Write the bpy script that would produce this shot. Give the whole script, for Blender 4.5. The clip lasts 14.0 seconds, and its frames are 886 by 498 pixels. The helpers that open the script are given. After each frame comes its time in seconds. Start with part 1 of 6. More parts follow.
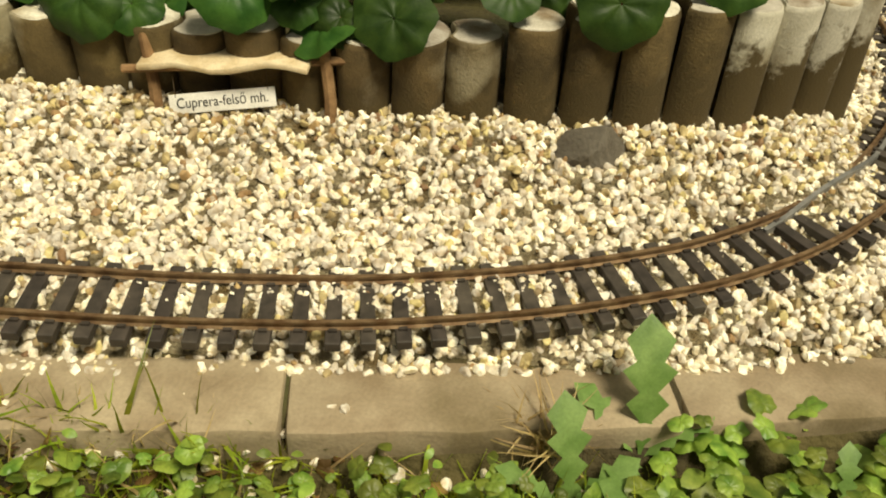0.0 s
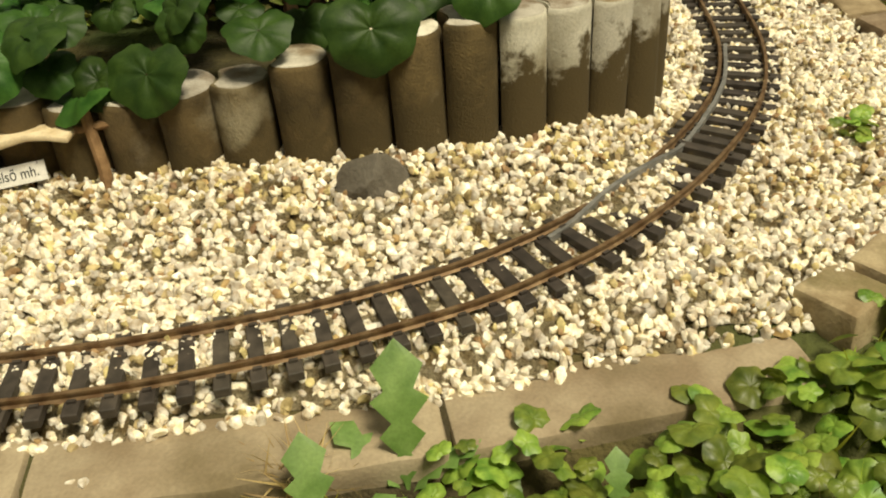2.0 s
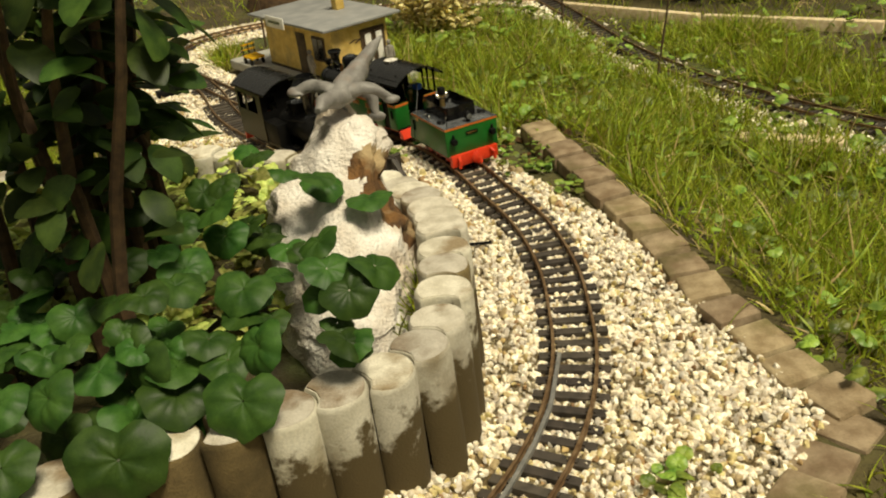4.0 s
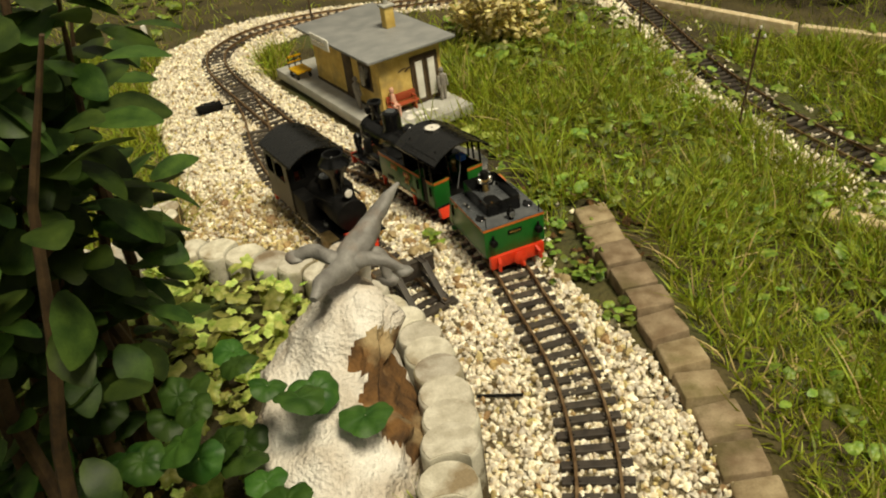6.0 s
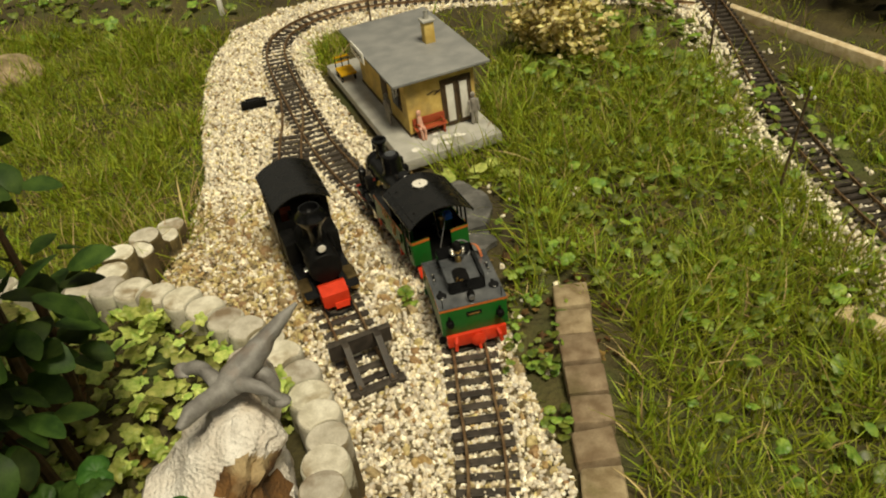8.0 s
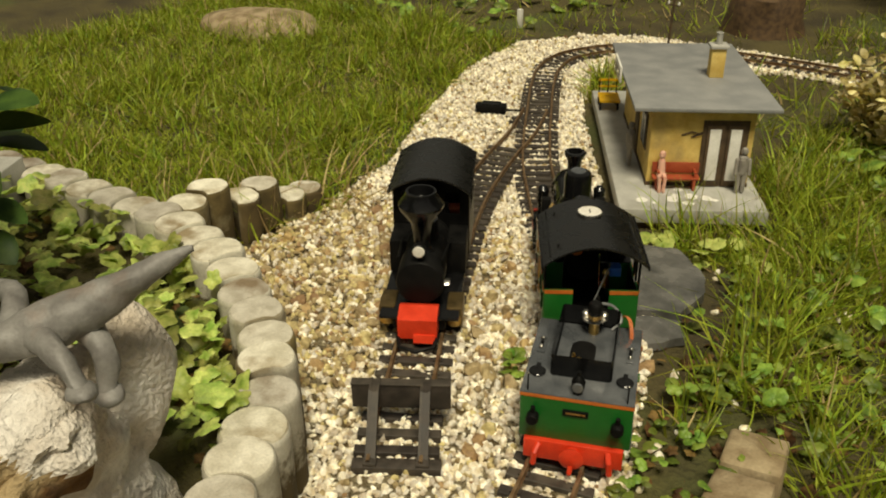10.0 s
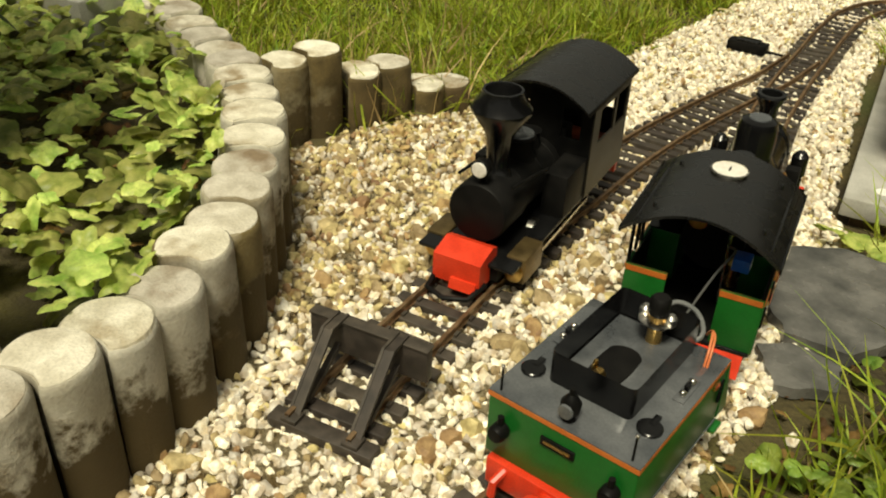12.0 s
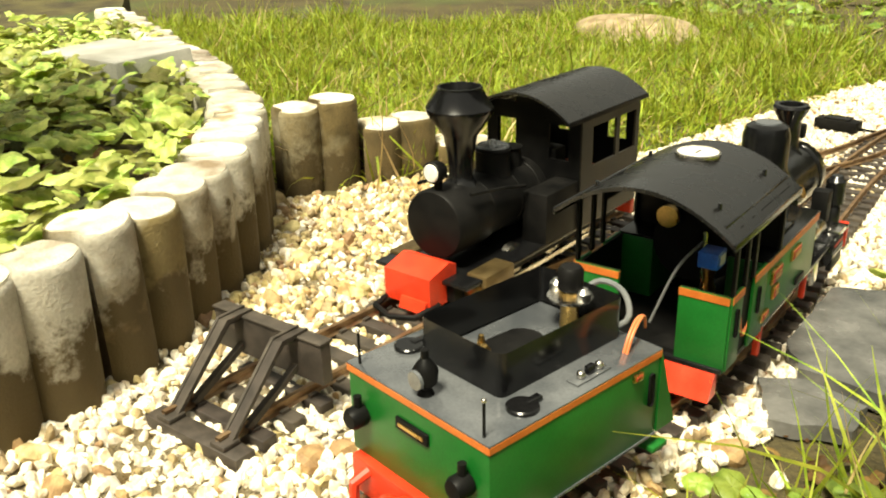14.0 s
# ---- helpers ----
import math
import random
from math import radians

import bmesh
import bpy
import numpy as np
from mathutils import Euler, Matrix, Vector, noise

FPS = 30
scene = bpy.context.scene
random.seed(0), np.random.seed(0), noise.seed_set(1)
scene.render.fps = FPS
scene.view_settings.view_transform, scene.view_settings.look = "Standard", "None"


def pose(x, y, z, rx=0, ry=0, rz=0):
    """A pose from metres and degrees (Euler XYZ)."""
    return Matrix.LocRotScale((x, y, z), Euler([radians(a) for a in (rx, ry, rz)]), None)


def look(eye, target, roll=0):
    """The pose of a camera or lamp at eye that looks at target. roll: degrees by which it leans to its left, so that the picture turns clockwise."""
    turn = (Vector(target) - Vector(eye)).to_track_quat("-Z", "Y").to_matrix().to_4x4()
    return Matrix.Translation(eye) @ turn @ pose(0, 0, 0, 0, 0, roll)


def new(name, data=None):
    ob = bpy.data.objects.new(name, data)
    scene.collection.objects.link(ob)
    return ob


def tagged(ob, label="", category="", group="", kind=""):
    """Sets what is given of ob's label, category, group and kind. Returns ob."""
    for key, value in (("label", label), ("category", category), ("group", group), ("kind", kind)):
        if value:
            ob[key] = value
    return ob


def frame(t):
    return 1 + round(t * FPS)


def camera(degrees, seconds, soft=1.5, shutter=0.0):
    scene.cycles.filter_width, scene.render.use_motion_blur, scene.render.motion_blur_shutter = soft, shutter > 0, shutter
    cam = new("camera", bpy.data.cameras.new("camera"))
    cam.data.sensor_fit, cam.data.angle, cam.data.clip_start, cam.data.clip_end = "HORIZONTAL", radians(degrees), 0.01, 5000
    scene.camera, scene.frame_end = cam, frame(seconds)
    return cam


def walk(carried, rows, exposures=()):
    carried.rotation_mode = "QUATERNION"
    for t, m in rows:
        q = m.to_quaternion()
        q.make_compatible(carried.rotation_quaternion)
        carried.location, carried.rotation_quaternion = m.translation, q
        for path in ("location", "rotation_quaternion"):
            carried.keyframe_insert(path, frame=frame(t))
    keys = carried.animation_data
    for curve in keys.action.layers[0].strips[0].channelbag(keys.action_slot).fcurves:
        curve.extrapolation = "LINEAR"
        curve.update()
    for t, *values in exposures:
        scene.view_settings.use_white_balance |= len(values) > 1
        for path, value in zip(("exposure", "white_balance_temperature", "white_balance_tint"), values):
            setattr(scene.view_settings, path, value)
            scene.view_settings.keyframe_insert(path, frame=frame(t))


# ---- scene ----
cam = camera(53.7, 14.0, soft=2.0)
PATH = [
    (0, (0.1480, 0.0045, 0.4332), (0.1327, 0.7814, -0.1963), 4.28),
    (0.5, (0.1904, 0.0012, 0.4171), (0.1742, 0.7944, -0.1917), 2.98),
    (1, (0.2194, -0.0036, 0.4090), (0.2014, 0.8003, -0.1855), 2.02),
    (1.5, (0.2441, -0.0020, 0.4033), (0.2287, 0.8095, -0.1808), 1.33),
    (2, (0.3258, 0.0207, 0.4037), (0.3056, 0.8379, -0.1723), -3.53),
    (2.5, (0.3982, 0.0609, 0.4399), (0.3830, 0.8797, -0.1339), -6.63),
    (3, (0.4853, 0.1197, 0.4889), (0.4880, 0.9609, -0.0518), -7.93),
    (3.5, (0.5101, 0.1503, 0.5159), (0.5151, 1.0135, 0.0110), -6.26),
    (4, (0.5210, 0.1695, 0.5634), (0.5210, 1.0549, 0.0985), -7.08),
    (4.2, (0.5228, 0.1681, 0.5807), (0.5246, 1.0658, 0.1399), -6.87),
    (6.5, (0.6792, 0.4794, 0.8347), (0.5345, 1.2763, 0.2481), -8.76),
    (7, (0.7649, 0.4828, 0.9319), (0.5719, 1.2425, 0.3108), -9.43),
    (9.5, (0.867, 0.917, 0.614), (0.026, 2.431, -0.386), -2.9),
    (10, (0.885, 0.982, 0.547), (-0.252, 2.326, -0.403), -0.7),
    (10.5, (0.900, 1.058, 0.530), (-0.397, 2.242, -0.428), 3.5),
    (11, (0.855, 1.127, 0.507), (-0.467, 2.211, -0.531), -3.3),
    (11.5, (0.868, 1.204, 0.445), (-0.555, 2.134, -0.609), 1.4),
    (12, (0.871, 1.280, 0.419), (-0.629, 2.056, -0.652), 2.6),
    (12.5, (0.857, 1.338, 0.354), (-0.734, 2.040, -0.635), 2.6),
    (13, (0.852, 1.372, 0.339), (-0.817, 2.041, -0.537), 3.2),
    (13.5, (0.882, 1.409, 0.313), (-0.852, 2.001, -0.488), 1.5),
    (14, (0.912, 1.427, 0.291), (-0.870, 1.932, -0.464), -1.4),
]

EXPOSURES = [(0.0, -0.02, 7500, 3), (2.0, -0.02, 7500, 3), (4.0, -0.06, 7600, 4), (6.5, -0.28, 7600, 4), (9.5, -0.44, 7500, 4), (10.5, -0.28, 7400, 4), (11.5, -0.22, 7300, 2), (12.5, 0.10, 7100, 2), (13.0, 0.15, 7100, 2), (13.5, 0.66, 7100, 2), (14.0, 1.13, 7100, 2)]
walk(cam, [(t, look(eye, aim, roll)) for t, eye, aim, roll in PATH], EXPOSURES)

# ---- light: a bright overcast sky with a weak, wide sun ----
world = bpy.data.worlds.new("sky")
scene.world = world
world.use_nodes = True
wn = world.node_tree
sky = wn.nodes.new("ShaderNodeTexSky")
sky.sky_type = "NISHITA"
sky.sun_disc = False
sky.sun_elevation, sky.sun_rotation = radians(64), radians(135)
sky.air_density, sky.dust_density = 1.0, 3.0
soften = wn.nodes.new("ShaderNodeMixRGB")
soften.inputs["Fac"].default_value = 0.65
soften.inputs["Color2"].default_value = (7.5, 7.0, 5.6, 1)
wn.links.new(sky.outputs["Color"], soften.inputs["Color1"])
wn.links.new(soften.outputs["Color"], wn.nodes["Background"].inputs["Color"])
wn.nodes["Background"].inputs["Strength"].default_value = 0.046
sun = new("sun", bpy.data.lights.new("sun", "SUN"))
sun.data.energy, sun.data.angle, sun.data.color = 4.3, radians(18), (1.0, 0.94, 0.80)
sun.matrix_world = look((1.65, -0.05, 3.6), (0.4, 1.2, 0.0))

# ---- materials ----
def mat(name, a, b, rough=0.7, scale=30.0, fine=220.0, metal=0.0, bump=0.3, dist=0.002, spread=0.0, island=False, c=None, coat=0.0, spec=0.5, edge=(0.35, 0.65)):
    """Two colours mixed by coarse noise, darkened by fine grain; c: colour of stains; spread: brightness change from piece to piece."""
    m = bpy.data.materials.new(name)
    m.use_nodes = True
    nt = m.node_tree
    n, l = nt.nodes, nt.links
    bsdf = n["Principled BSDF"]
    co = n.new("ShaderNodeTexCoord")
    n1 = n.new("ShaderNodeTexNoise"); n1.inputs["Scale"].default_value = scale; n1.inputs["Detail"].default_value = 5
    n2 = n.new("ShaderNodeTexNoise"); n2.inputs["Scale"].default_value = fine; n2.inputs["Detail"].default_value = 3
    geo = n.new("ShaderNodeNewGeometry")
    l.new(geo.outputs["Position"], n1.inputs["Vector"]); l.new(geo.outputs["Position"], n2.inputs["Vector"])
    r1 = n.new("ShaderNodeValToRGB")
    r1.color_ramp.elements[0].position, r1.color_ramp.elements[1].position = edge
    r1.color_ramp.elements[0].color, r1.color_ramp.elements[1].color = (*a, 1), (*b, 1)
    l.new(n1.outputs["Fac"], r1.inputs["Fac"])
    col = r1.outputs["Color"]
    if c:
        n3 = n.new("ShaderNodeTexNoise"); n3.inputs["Scale"].default_value = scale * 0.37; n3.inputs["Detail"].default_value = 6
        l.new(geo.outputs["Position"], n3.inputs["Vector"])
        r3 = n.new("ShaderNodeValToRGB")
        r3.color_ramp.elements[0].position, r3.color_ramp.elements[1].position = 0.52, 0.66
        l.new(n3.outputs["Fac"], r3.inputs["Fac"])
        mx = n.new("ShaderNodeMixRGB"); mx.inputs["Color2"].default_value = (*c, 1)
        l.new(r3.outputs["Color"], mx.inputs["Fac"]); l.new(col, mx.inputs["Color1"])
        col = mx.outputs["Color"]
    hsv = n.new("ShaderNodeHueSaturation")
    grain = n.new("ShaderNodeMapRange"); grain.inputs["To Min"].default_value, grain.inputs["To Max"].default_value = 0.75, 1.25
    l.new(n2.outputs["Fac"], grain.inputs["Value"])
    l.new(col, hsv.inputs["Color"])
    if spread:
        mr = n.new("ShaderNodeMapRange"); mr.inputs["To Min"].default_value, mr.inputs["To Max"].default_value = 1 - spread, 1 + spread
        if island:
            l.new(geo.outputs["Random Per Island"], mr.inputs["Value"])
        else:
            oi = n.new("ShaderNodeObjectInfo"); l.new(oi.outputs["Random"], mr.inputs["Value"])
        mul = n.new("ShaderNodeMath"); mul.operation = "MULTIPLY"
        l.new(mr.outputs["Result"], mul.inputs[0]); l.new(grain.outputs["Result"], mul.inputs[1])
        l.new(mul.outputs["Value"], hsv.inputs["Value"])
        hue = n.new("ShaderNodeMapRange"); hue.inputs["To Min"].default_value, hue.inputs["To Max"].default_value = 0.5 - spread * 0.05, 0.5 + spread * 0.03
        l.new(mr.inputs["Value"].links[0].from_socket, hue.inputs["Value"]); l.new(hue.outputs["Result"], hsv.inputs["Hue"])
    else:
        l.new(grain.outputs["Result"], hsv.inputs["Value"])
    l.new(hsv.outputs["Color"], bsdf.inputs["Base Color"])
    rr = n.new("ShaderNodeMapRange"); rr.inputs["To Min"].default_value, rr.inputs["To Max"].default_value = max(0.03, rough - 0.12), min(1, rough + 0.12)
    l.new(n1.outputs["Fac"], rr.inputs["Value"]); l.new(rr.outputs["Result"], bsdf.inputs["Roughness"])
    bsdf.inputs["Metallic"].default_value = metal
    bsdf.inputs["Coat Weight"].default_value = coat
    bsdf.inputs["Specular IOR Level"].default_value = spec
    if bump:
        bp = n.new("ShaderNodeBump"); bp.inputs["Strength"].default_value, bp.inputs["Distance"].default_value = bump, dist
        l.new(n2.outputs["Fac"], bp.inputs["Height"]); l.new(bp.outputs["Normal"], bsdf.inputs["Normal"])
    return m


def leafy(name, a, b, spread=0.35, rough=0.45, through_=0.25, spec=0.5):
    """Leaf: two greens, changing from leaf to leaf, with light coming through."""
    m = mat(name, a, b, rough=rough, scale=60, fine=500, bump=0.2, dist=0.0008, spread=spread, island=True, spec=spec)
    nt = m.node_tree
    n, l = nt.nodes, nt.links
    bsdf = n["Principled BSDF"]
    tr = n.new("ShaderNodeBsdfTranslucent")
    hue = n.new("ShaderNodeHueSaturation")
    hue.inputs["Value"].default_value, hue.inputs["Hue"].default_value = 1.5, 0.485
    l.new(bsdf.inputs["Base Color"].links[0].from_socket, hue.inputs["Color"]); l.new(hue.outputs["Color"], tr.inputs["Color"])
    mix = n.new("ShaderNodeMixShader"); mix.inputs["Fac"].default_value = through_
    l.new(bsdf.outputs["BSDF"], mix.inputs[1]); l.new(tr.outputs["BSDF"], mix.inputs[2])
    l.new(mix.outputs["Shader"], n["Material Output"].inputs["Surface"])
    return m


SOIL = mat("soil", (0.035, 0.026, 0.012), (0.10, 0.085, 0.028), 0.95, 14, 160, bump=0.9, dist=0.006, c=(0.055, 0.08, 0.018))
LAWN = mat("lawn_soil", (0.040, 0.030, 0.012), (0.090, 0.072, 0.024), 0.95, 9, 120, bump=0.9, dist=0.008, c=(0.065, 0.075, 0.018))
PEBBLE = mat("pebble", (0.60, 0.50, 0.33), (0.90, 0.86, 0.74), 0.65, 150, 900, bump=0.25, dist=0.0006, spread=0.36, island=True)
PEBBLE_BROWN = mat("brown_pebble", (0.26, 0.16, 0.07), (0.48, 0.33, 0.15), 0.7, 120, 900, bump=0.15, dist=0.0006, spread=0.35, island=True)
PEBBLE_YELLOW = mat("yellowed_pebble", (0.30, 0.23, 0.10), (0.60, 0.49, 0.25), 0.75, 120, 900, bump=0.2, dist=0.0006, spread=0.4, island=True)
CONCRETE = mat("weathered_concrete", (0.36, 0.33, 0.25), (0.56, 0.53, 0.44), 0.9, 26, 420, bump=0.5, dist=0.0012, spread=0.16, c=(0.15, 0.11, 0.045), edge=(0.3, 0.62))


def damp(m, top, low):
    """Brown algae and damp with a ragged upper edge on the lower part of a post."""
    n, l = m.node_tree.nodes, m.node_tree.links
    bsdf = n["Principled BSDF"]
    co = n.new("ShaderNodeTexCoord")
    geo = n.new("ShaderNodeNewGeometry")
    sep = n.new("ShaderNodeSeparateXYZ"); l.new(co.outputs["Object"], sep.inputs["Vector"])
    nz = n.new("ShaderNodeTexNoise"); nz.inputs["Scale"].default_value = 38; nz.inputs["Detail"].default_value = 7; nz.inputs["Roughness"].default_value = 0.65
    l.new(geo.outputs["Position"], nz.inputs["Vector"])
    mul = n.new("ShaderNodeMath"); mul.operation = "MULTIPLY_ADD"; mul.inputs[1].default_value = 0.17
    l.new(nz.outputs["Fac"], mul.inputs[0]); l.new(sep.outputs["Z"], mul.inputs[2])
    mr = n.new("ShaderNodeMapRange"); mr.inputs["From Min"].default_value, mr.inputs["From Max"].default_value = top, low
    l.new(mul.outputs["Value"], mr.inputs["Value"])
    mix = n.new("ShaderNodeMixRGB"); mix.inputs["Color2"].default_value = (0.075, 0.052, 0.018, 1)
    l.new(mr.outputs["Result"], mix.inputs["Fac"])
    l.new(bsdf.inputs["Base Color"].links[0].from_socket, mix.inputs["Color1"])
    l.new(mix.outputs["Color"], bsdf.inputs["Base Color"])


damp(CONCRETE, 0.055, 0.035)
# moss stains, with the overhanging leaves' shade also darkened into the colour
MOSSY_SHADED = mat("mossy_shaded_concrete", (0.060, 0.042, 0.013), (0.16, 0.115, 0.045), 0.92, 30, 420, bump=0.6, dist=0.0014, spread=0.2, c=(0.33, 0.29, 0.19), edge=(0.35, 0.7))
damp(MOSSY_SHADED, 0.05, 0.02)
GRAVEL_BED = mat("gravel_bed", (0.22, 0.17, 0.09), (0.46, 0.39, 0.25), 0.9, 130, 420, bump=1.0, dist=0.004, c=(0.22, 0.15, 0.06))
CAP = mat("pale_concrete_cap", (0.46, 0.42, 0.33), (0.66, 0.62, 0.52), 0.9, 60, 500, bump=0.7, dist=0.0014, spread=0.32, c=(0.26, 0.20, 0.12))
BRICK = mat("edging_brick", (0.20, 0.14, 0.075), (0.37, 0.29, 0.18), 0.9, 40, 380, bump=0.6, dist=0.0012, spread=0.22, c=(0.15, 0.12, 0.05))
KERB = mat("kerb_concrete", (0.24, 0.18, 0.11), (0.37, 0.30, 0.20), 0.9, 22, 350, bump=0.5, dist=0.001, spread=0.12, c=(0.17, 0.13, 0.07))
RAIL = mat("rusty_brass_rail", (0.16, 0.09, 0.045), (0.30, 0.20, 0.11), 0.5, 90, 600, metal=0.6, bump=0.2, dist=0.0003)
SLEEPER = mat("dark_brown_plastic_sleeper", (0.032, 0.026, 0.02), (0.065, 0.052, 0.04), 0.6, 90, 700, bump=0.3, dist=0.0004, spread=0.3)
BLACK = mat("black_paint", (0.004, 0.004, 0.0045), (0.008, 0.008, 0.008), 0.20, 40, 800, bump=0.03, dist=0.0002, spec=0.45)
SATIN = mat("satin_black_roof", (0.004, 0.004, 0.004), (0.008, 0.0075, 0.007), 0.28, 50, 700, bump=0.06, dist=0.0002, spec=0.85)
MATT = mat("matt_black", (0.004, 0.004, 0.004), (0.009, 0.0085, 0.008), 0.5, 60, 700, bump=0.1, dist=0.0002, spec=0.12)
# base colour lifted to a bluish grey to carry the glossy top's sky reflection
TOPGREY = mat("sky_sheen_grey_black_top", (0.055, 0.06, 0.066), (0.12, 0.125, 0.13), 0.20, 30, 600, bump=0.05, dist=0.0002, spec=0.9, coat=0.8)
DUSTY = mat("dusty_black_paint", (0.010, 0.009, 0.007), (0.030, 0.026, 0.018), 0.42, 40, 600, bump=0.1, dist=0.0002, spec=0.35)
GREEN = mat("green_enamel", (0.005, 0.095, 0.012), (0.009, 0.125, 0.018), 0.38, 30, 700, bump=0.03, dist=0.0002)
ORANGE = mat("orange_lining", (0.50, 0.12, 0.02), (0.60, 0.17, 0.03), 0.45, 80, 700, bump=0)
RED = mat("red_paint", (0.60, 0.035, 0.012), (0.72, 0.05, 0.018), 0.4, 60, 700, bump=0.03, dist=0.0002)
BRASS = mat("brass", (0.55, 0.36, 0.12), (0.72, 0.50, 0.20), 0.3, 90, 700, metal=1.0, bump=0.05, dist=0.0002)
STEEL = mat("bright_steel", (0.55, 0.52, 0.47), (0.75, 0.72, 0.66), 0.25, 90, 700, metal=1.0, bump=0.05, dist=0.0002)
PLATE = mat("red_plate", (0.30, 0.03, 0.02), (0.38, 0.05, 0.03), 0.5, 200, 900, bump=0.1, dist=0.0002)
WHITE = mat("white_paint", (0.74, 0.72, 0.66), (0.84, 0.82, 0.77), 0.5, 60, 700, bump=0.05, dist=0.0002)
CREAM = mat("white_hatch", (0.72, 0.68, 0.60), (0.85, 0.82, 0.75), 0.4, 200, 900, bump=0.05, dist=0.0002)
PINKWIRE = mat("orange_wire", (0.62, 0.17, 0.06), (0.75, 0.26, 0.10), 0.5, 60, 700, bump=0)
GREYWIRE = mat("grey_tube", (0.10, 0.11, 0.11), (0.18, 0.18, 0.18), 0.4, 60, 700, bump=0)
BLUE = mat("blue_plastic", (0.02, 0.10, 0.50), (0.03, 0.16, 0.65), 0.35, 60, 700, bump=0)
ROCK = mat("white_limestone", (0.60, 0.53, 0.45), (0.86, 0.82, 0.76), 0.85, 24, 240, bump=1.0, dist=0.005, c=(0.52, 0.42, 0.31))
ROCKSTAIN = mat("rusty_rock_face", (0.06, 0.028, 0.008), (0.20, 0.095, 0.028), 0.9, 40, 300, bump=0.9, dist=0.003, c=(0.38, 0.28, 0.15))
LIZARD = mat("grey_ceramic", (0.16, 0.15, 0.14), (0.26, 0.25, 0.235), 0.55, 60, 420, bump=0.4, dist=0.001, c=(0.20, 0.15, 0.12))
SLATE = mat("wet_slate", (0.06, 0.06, 0.056), (0.16, 0.155, 0.145), 0.26, 25, 260, bump=0.4, dist=0.001)
PLASTER = mat("yellow_plaster", (0.60, 0.40, 0.10), (0.74, 0.55, 0.18), 0.85, 60, 700, bump=0.2, dist=0.0004, c=(0.48, 0.34, 0.12))
ROOFGREY = mat("grey_roof_board", (0.21, 0.215, 0.215), (0.28, 0.28, 0.275), 0.6, 30, 500, bump=0.15, dist=0.0004)
PAVE = mat("grey_platform", (0.36, 0.35, 0.32), (0.47, 0.46, 0.42), 0.7, 30, 500, bump=0.2, dist=0.0004, c=(0.30, 0.29, 0.25))
DARKWOOD = mat("dark_wood", (0.05, 0.03, 0.015), (0.11, 0.07, 0.035), 0.8, 60, 500, bump=0.4, dist=0.0006)
STICK = mat("bark_stick", (0.16, 0.085, 0.035), (0.32, 0.19, 0.09), 0.85, 70, 500, bump=0.6, dist=0.0008)
PALEWOOD = mat("pale_split_wood", (0.55, 0.42, 0.24), (0.74, 0.62, 0.42), 0.7, 60, 500, bump=0.3, dist=0.0006)
BENCHRED = mat("red_brown_bench", (0.30, 0.05, 0.02), (0.38, 0.08, 0.03), 0.5, 60, 700, bump=0.05, dist=0.0002)
YELLOW = mat("yellow_cart", (0.75, 0.40, 0.01), (0.85, 0.50, 0.02), 0.45, 60, 700, bump=0.05, dist=0.0002)
FIG_PINK = mat("figure_pink", (0.68, 0.36, 0.26), (0.76, 0.46, 0.36), 0.6, 100, 700, bump=0.1)
FIG_GREY = mat("figure_grey", (0.22, 0.20, 0.18), (0.34, 0.31, 0.27), 0.6, 100, 700, bump=0.1)
GRASS = leafy("grass_blade", (0.13, 0.21, 0.016), (0.38, 0.42, 0.05), 0.55, 0.5, 0.35, 0.35)
STRAW = leafy("dry_straw", (0.42, 0.31, 0.13), (0.55, 0.42, 0.20), 0.3, 0.6, 0.2)
BIGLEAF = leafy("large_round_leaf", (0.020, 0.060, 0.010), (0.045, 0.105, 0.018), 0.45, 0.5, 0.12, 0.25)
IVY = leafy("ivy_leaf", (0.20, 0.30, 0.05), (0.58, 0.62, 0.19), 0.65, 0.45, 0.25, 0.35)
LITTER = leafy("dead_leaf", (0.055, 0.030, 0.010), (0.20, 0.12, 0.04), 0.5, 0.7, 0.1, 0.2)
ROSE = leafy("rose_leaf", (0.022, 0.050, 0.010), (0.055, 0.10, 0.018), 0.45, 0.5, 0.18, 0.25)
CLOVER = leafy("creeping_leaf", (0.09, 0.17, 0.025), (0.27, 0.36, 0.06), 0.55, 0.45, 0.25)
DANDELION = leafy("dandelion_leaf", (0.12, 0.22, 0.05), (0.20, 0.32, 0.09), 0.2, 0.5, 0.25)
GOLD = leafy("variegated_leaf", (0.45, 0.38, 0.10), (0.82, 0.74, 0.40), 0.4, 0.5, 0.25)
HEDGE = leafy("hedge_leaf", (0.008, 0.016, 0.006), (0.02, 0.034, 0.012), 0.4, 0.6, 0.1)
STEM = mat("brown_stem", (0.055, 0.03, 0.014), (0.12, 0.07, 0.03), 0.8, 80, 500, bump=0.5, dist=0.0008)
TWIG = mat("green_stalk", (0.10, 0.13, 0.04), (0.17, 0.20, 0.07), 0.6, 80, 500, bump=0.1)


# ---- mesh helpers ----
def mesh_of(name, bm, material, smooth=False):
    me = bpy.data.meshes.new(name)
    bmesh.ops.recalc_face_normals(bm, faces=bm.faces)
    bm.to_mesh(me)
    bm.free()
    me.materials.append(material)
    if smooth:
        for p in me.polygons:
            p.use_smooth = True
        me.set_sharp_from_angle(angle=radians(38))
    return me


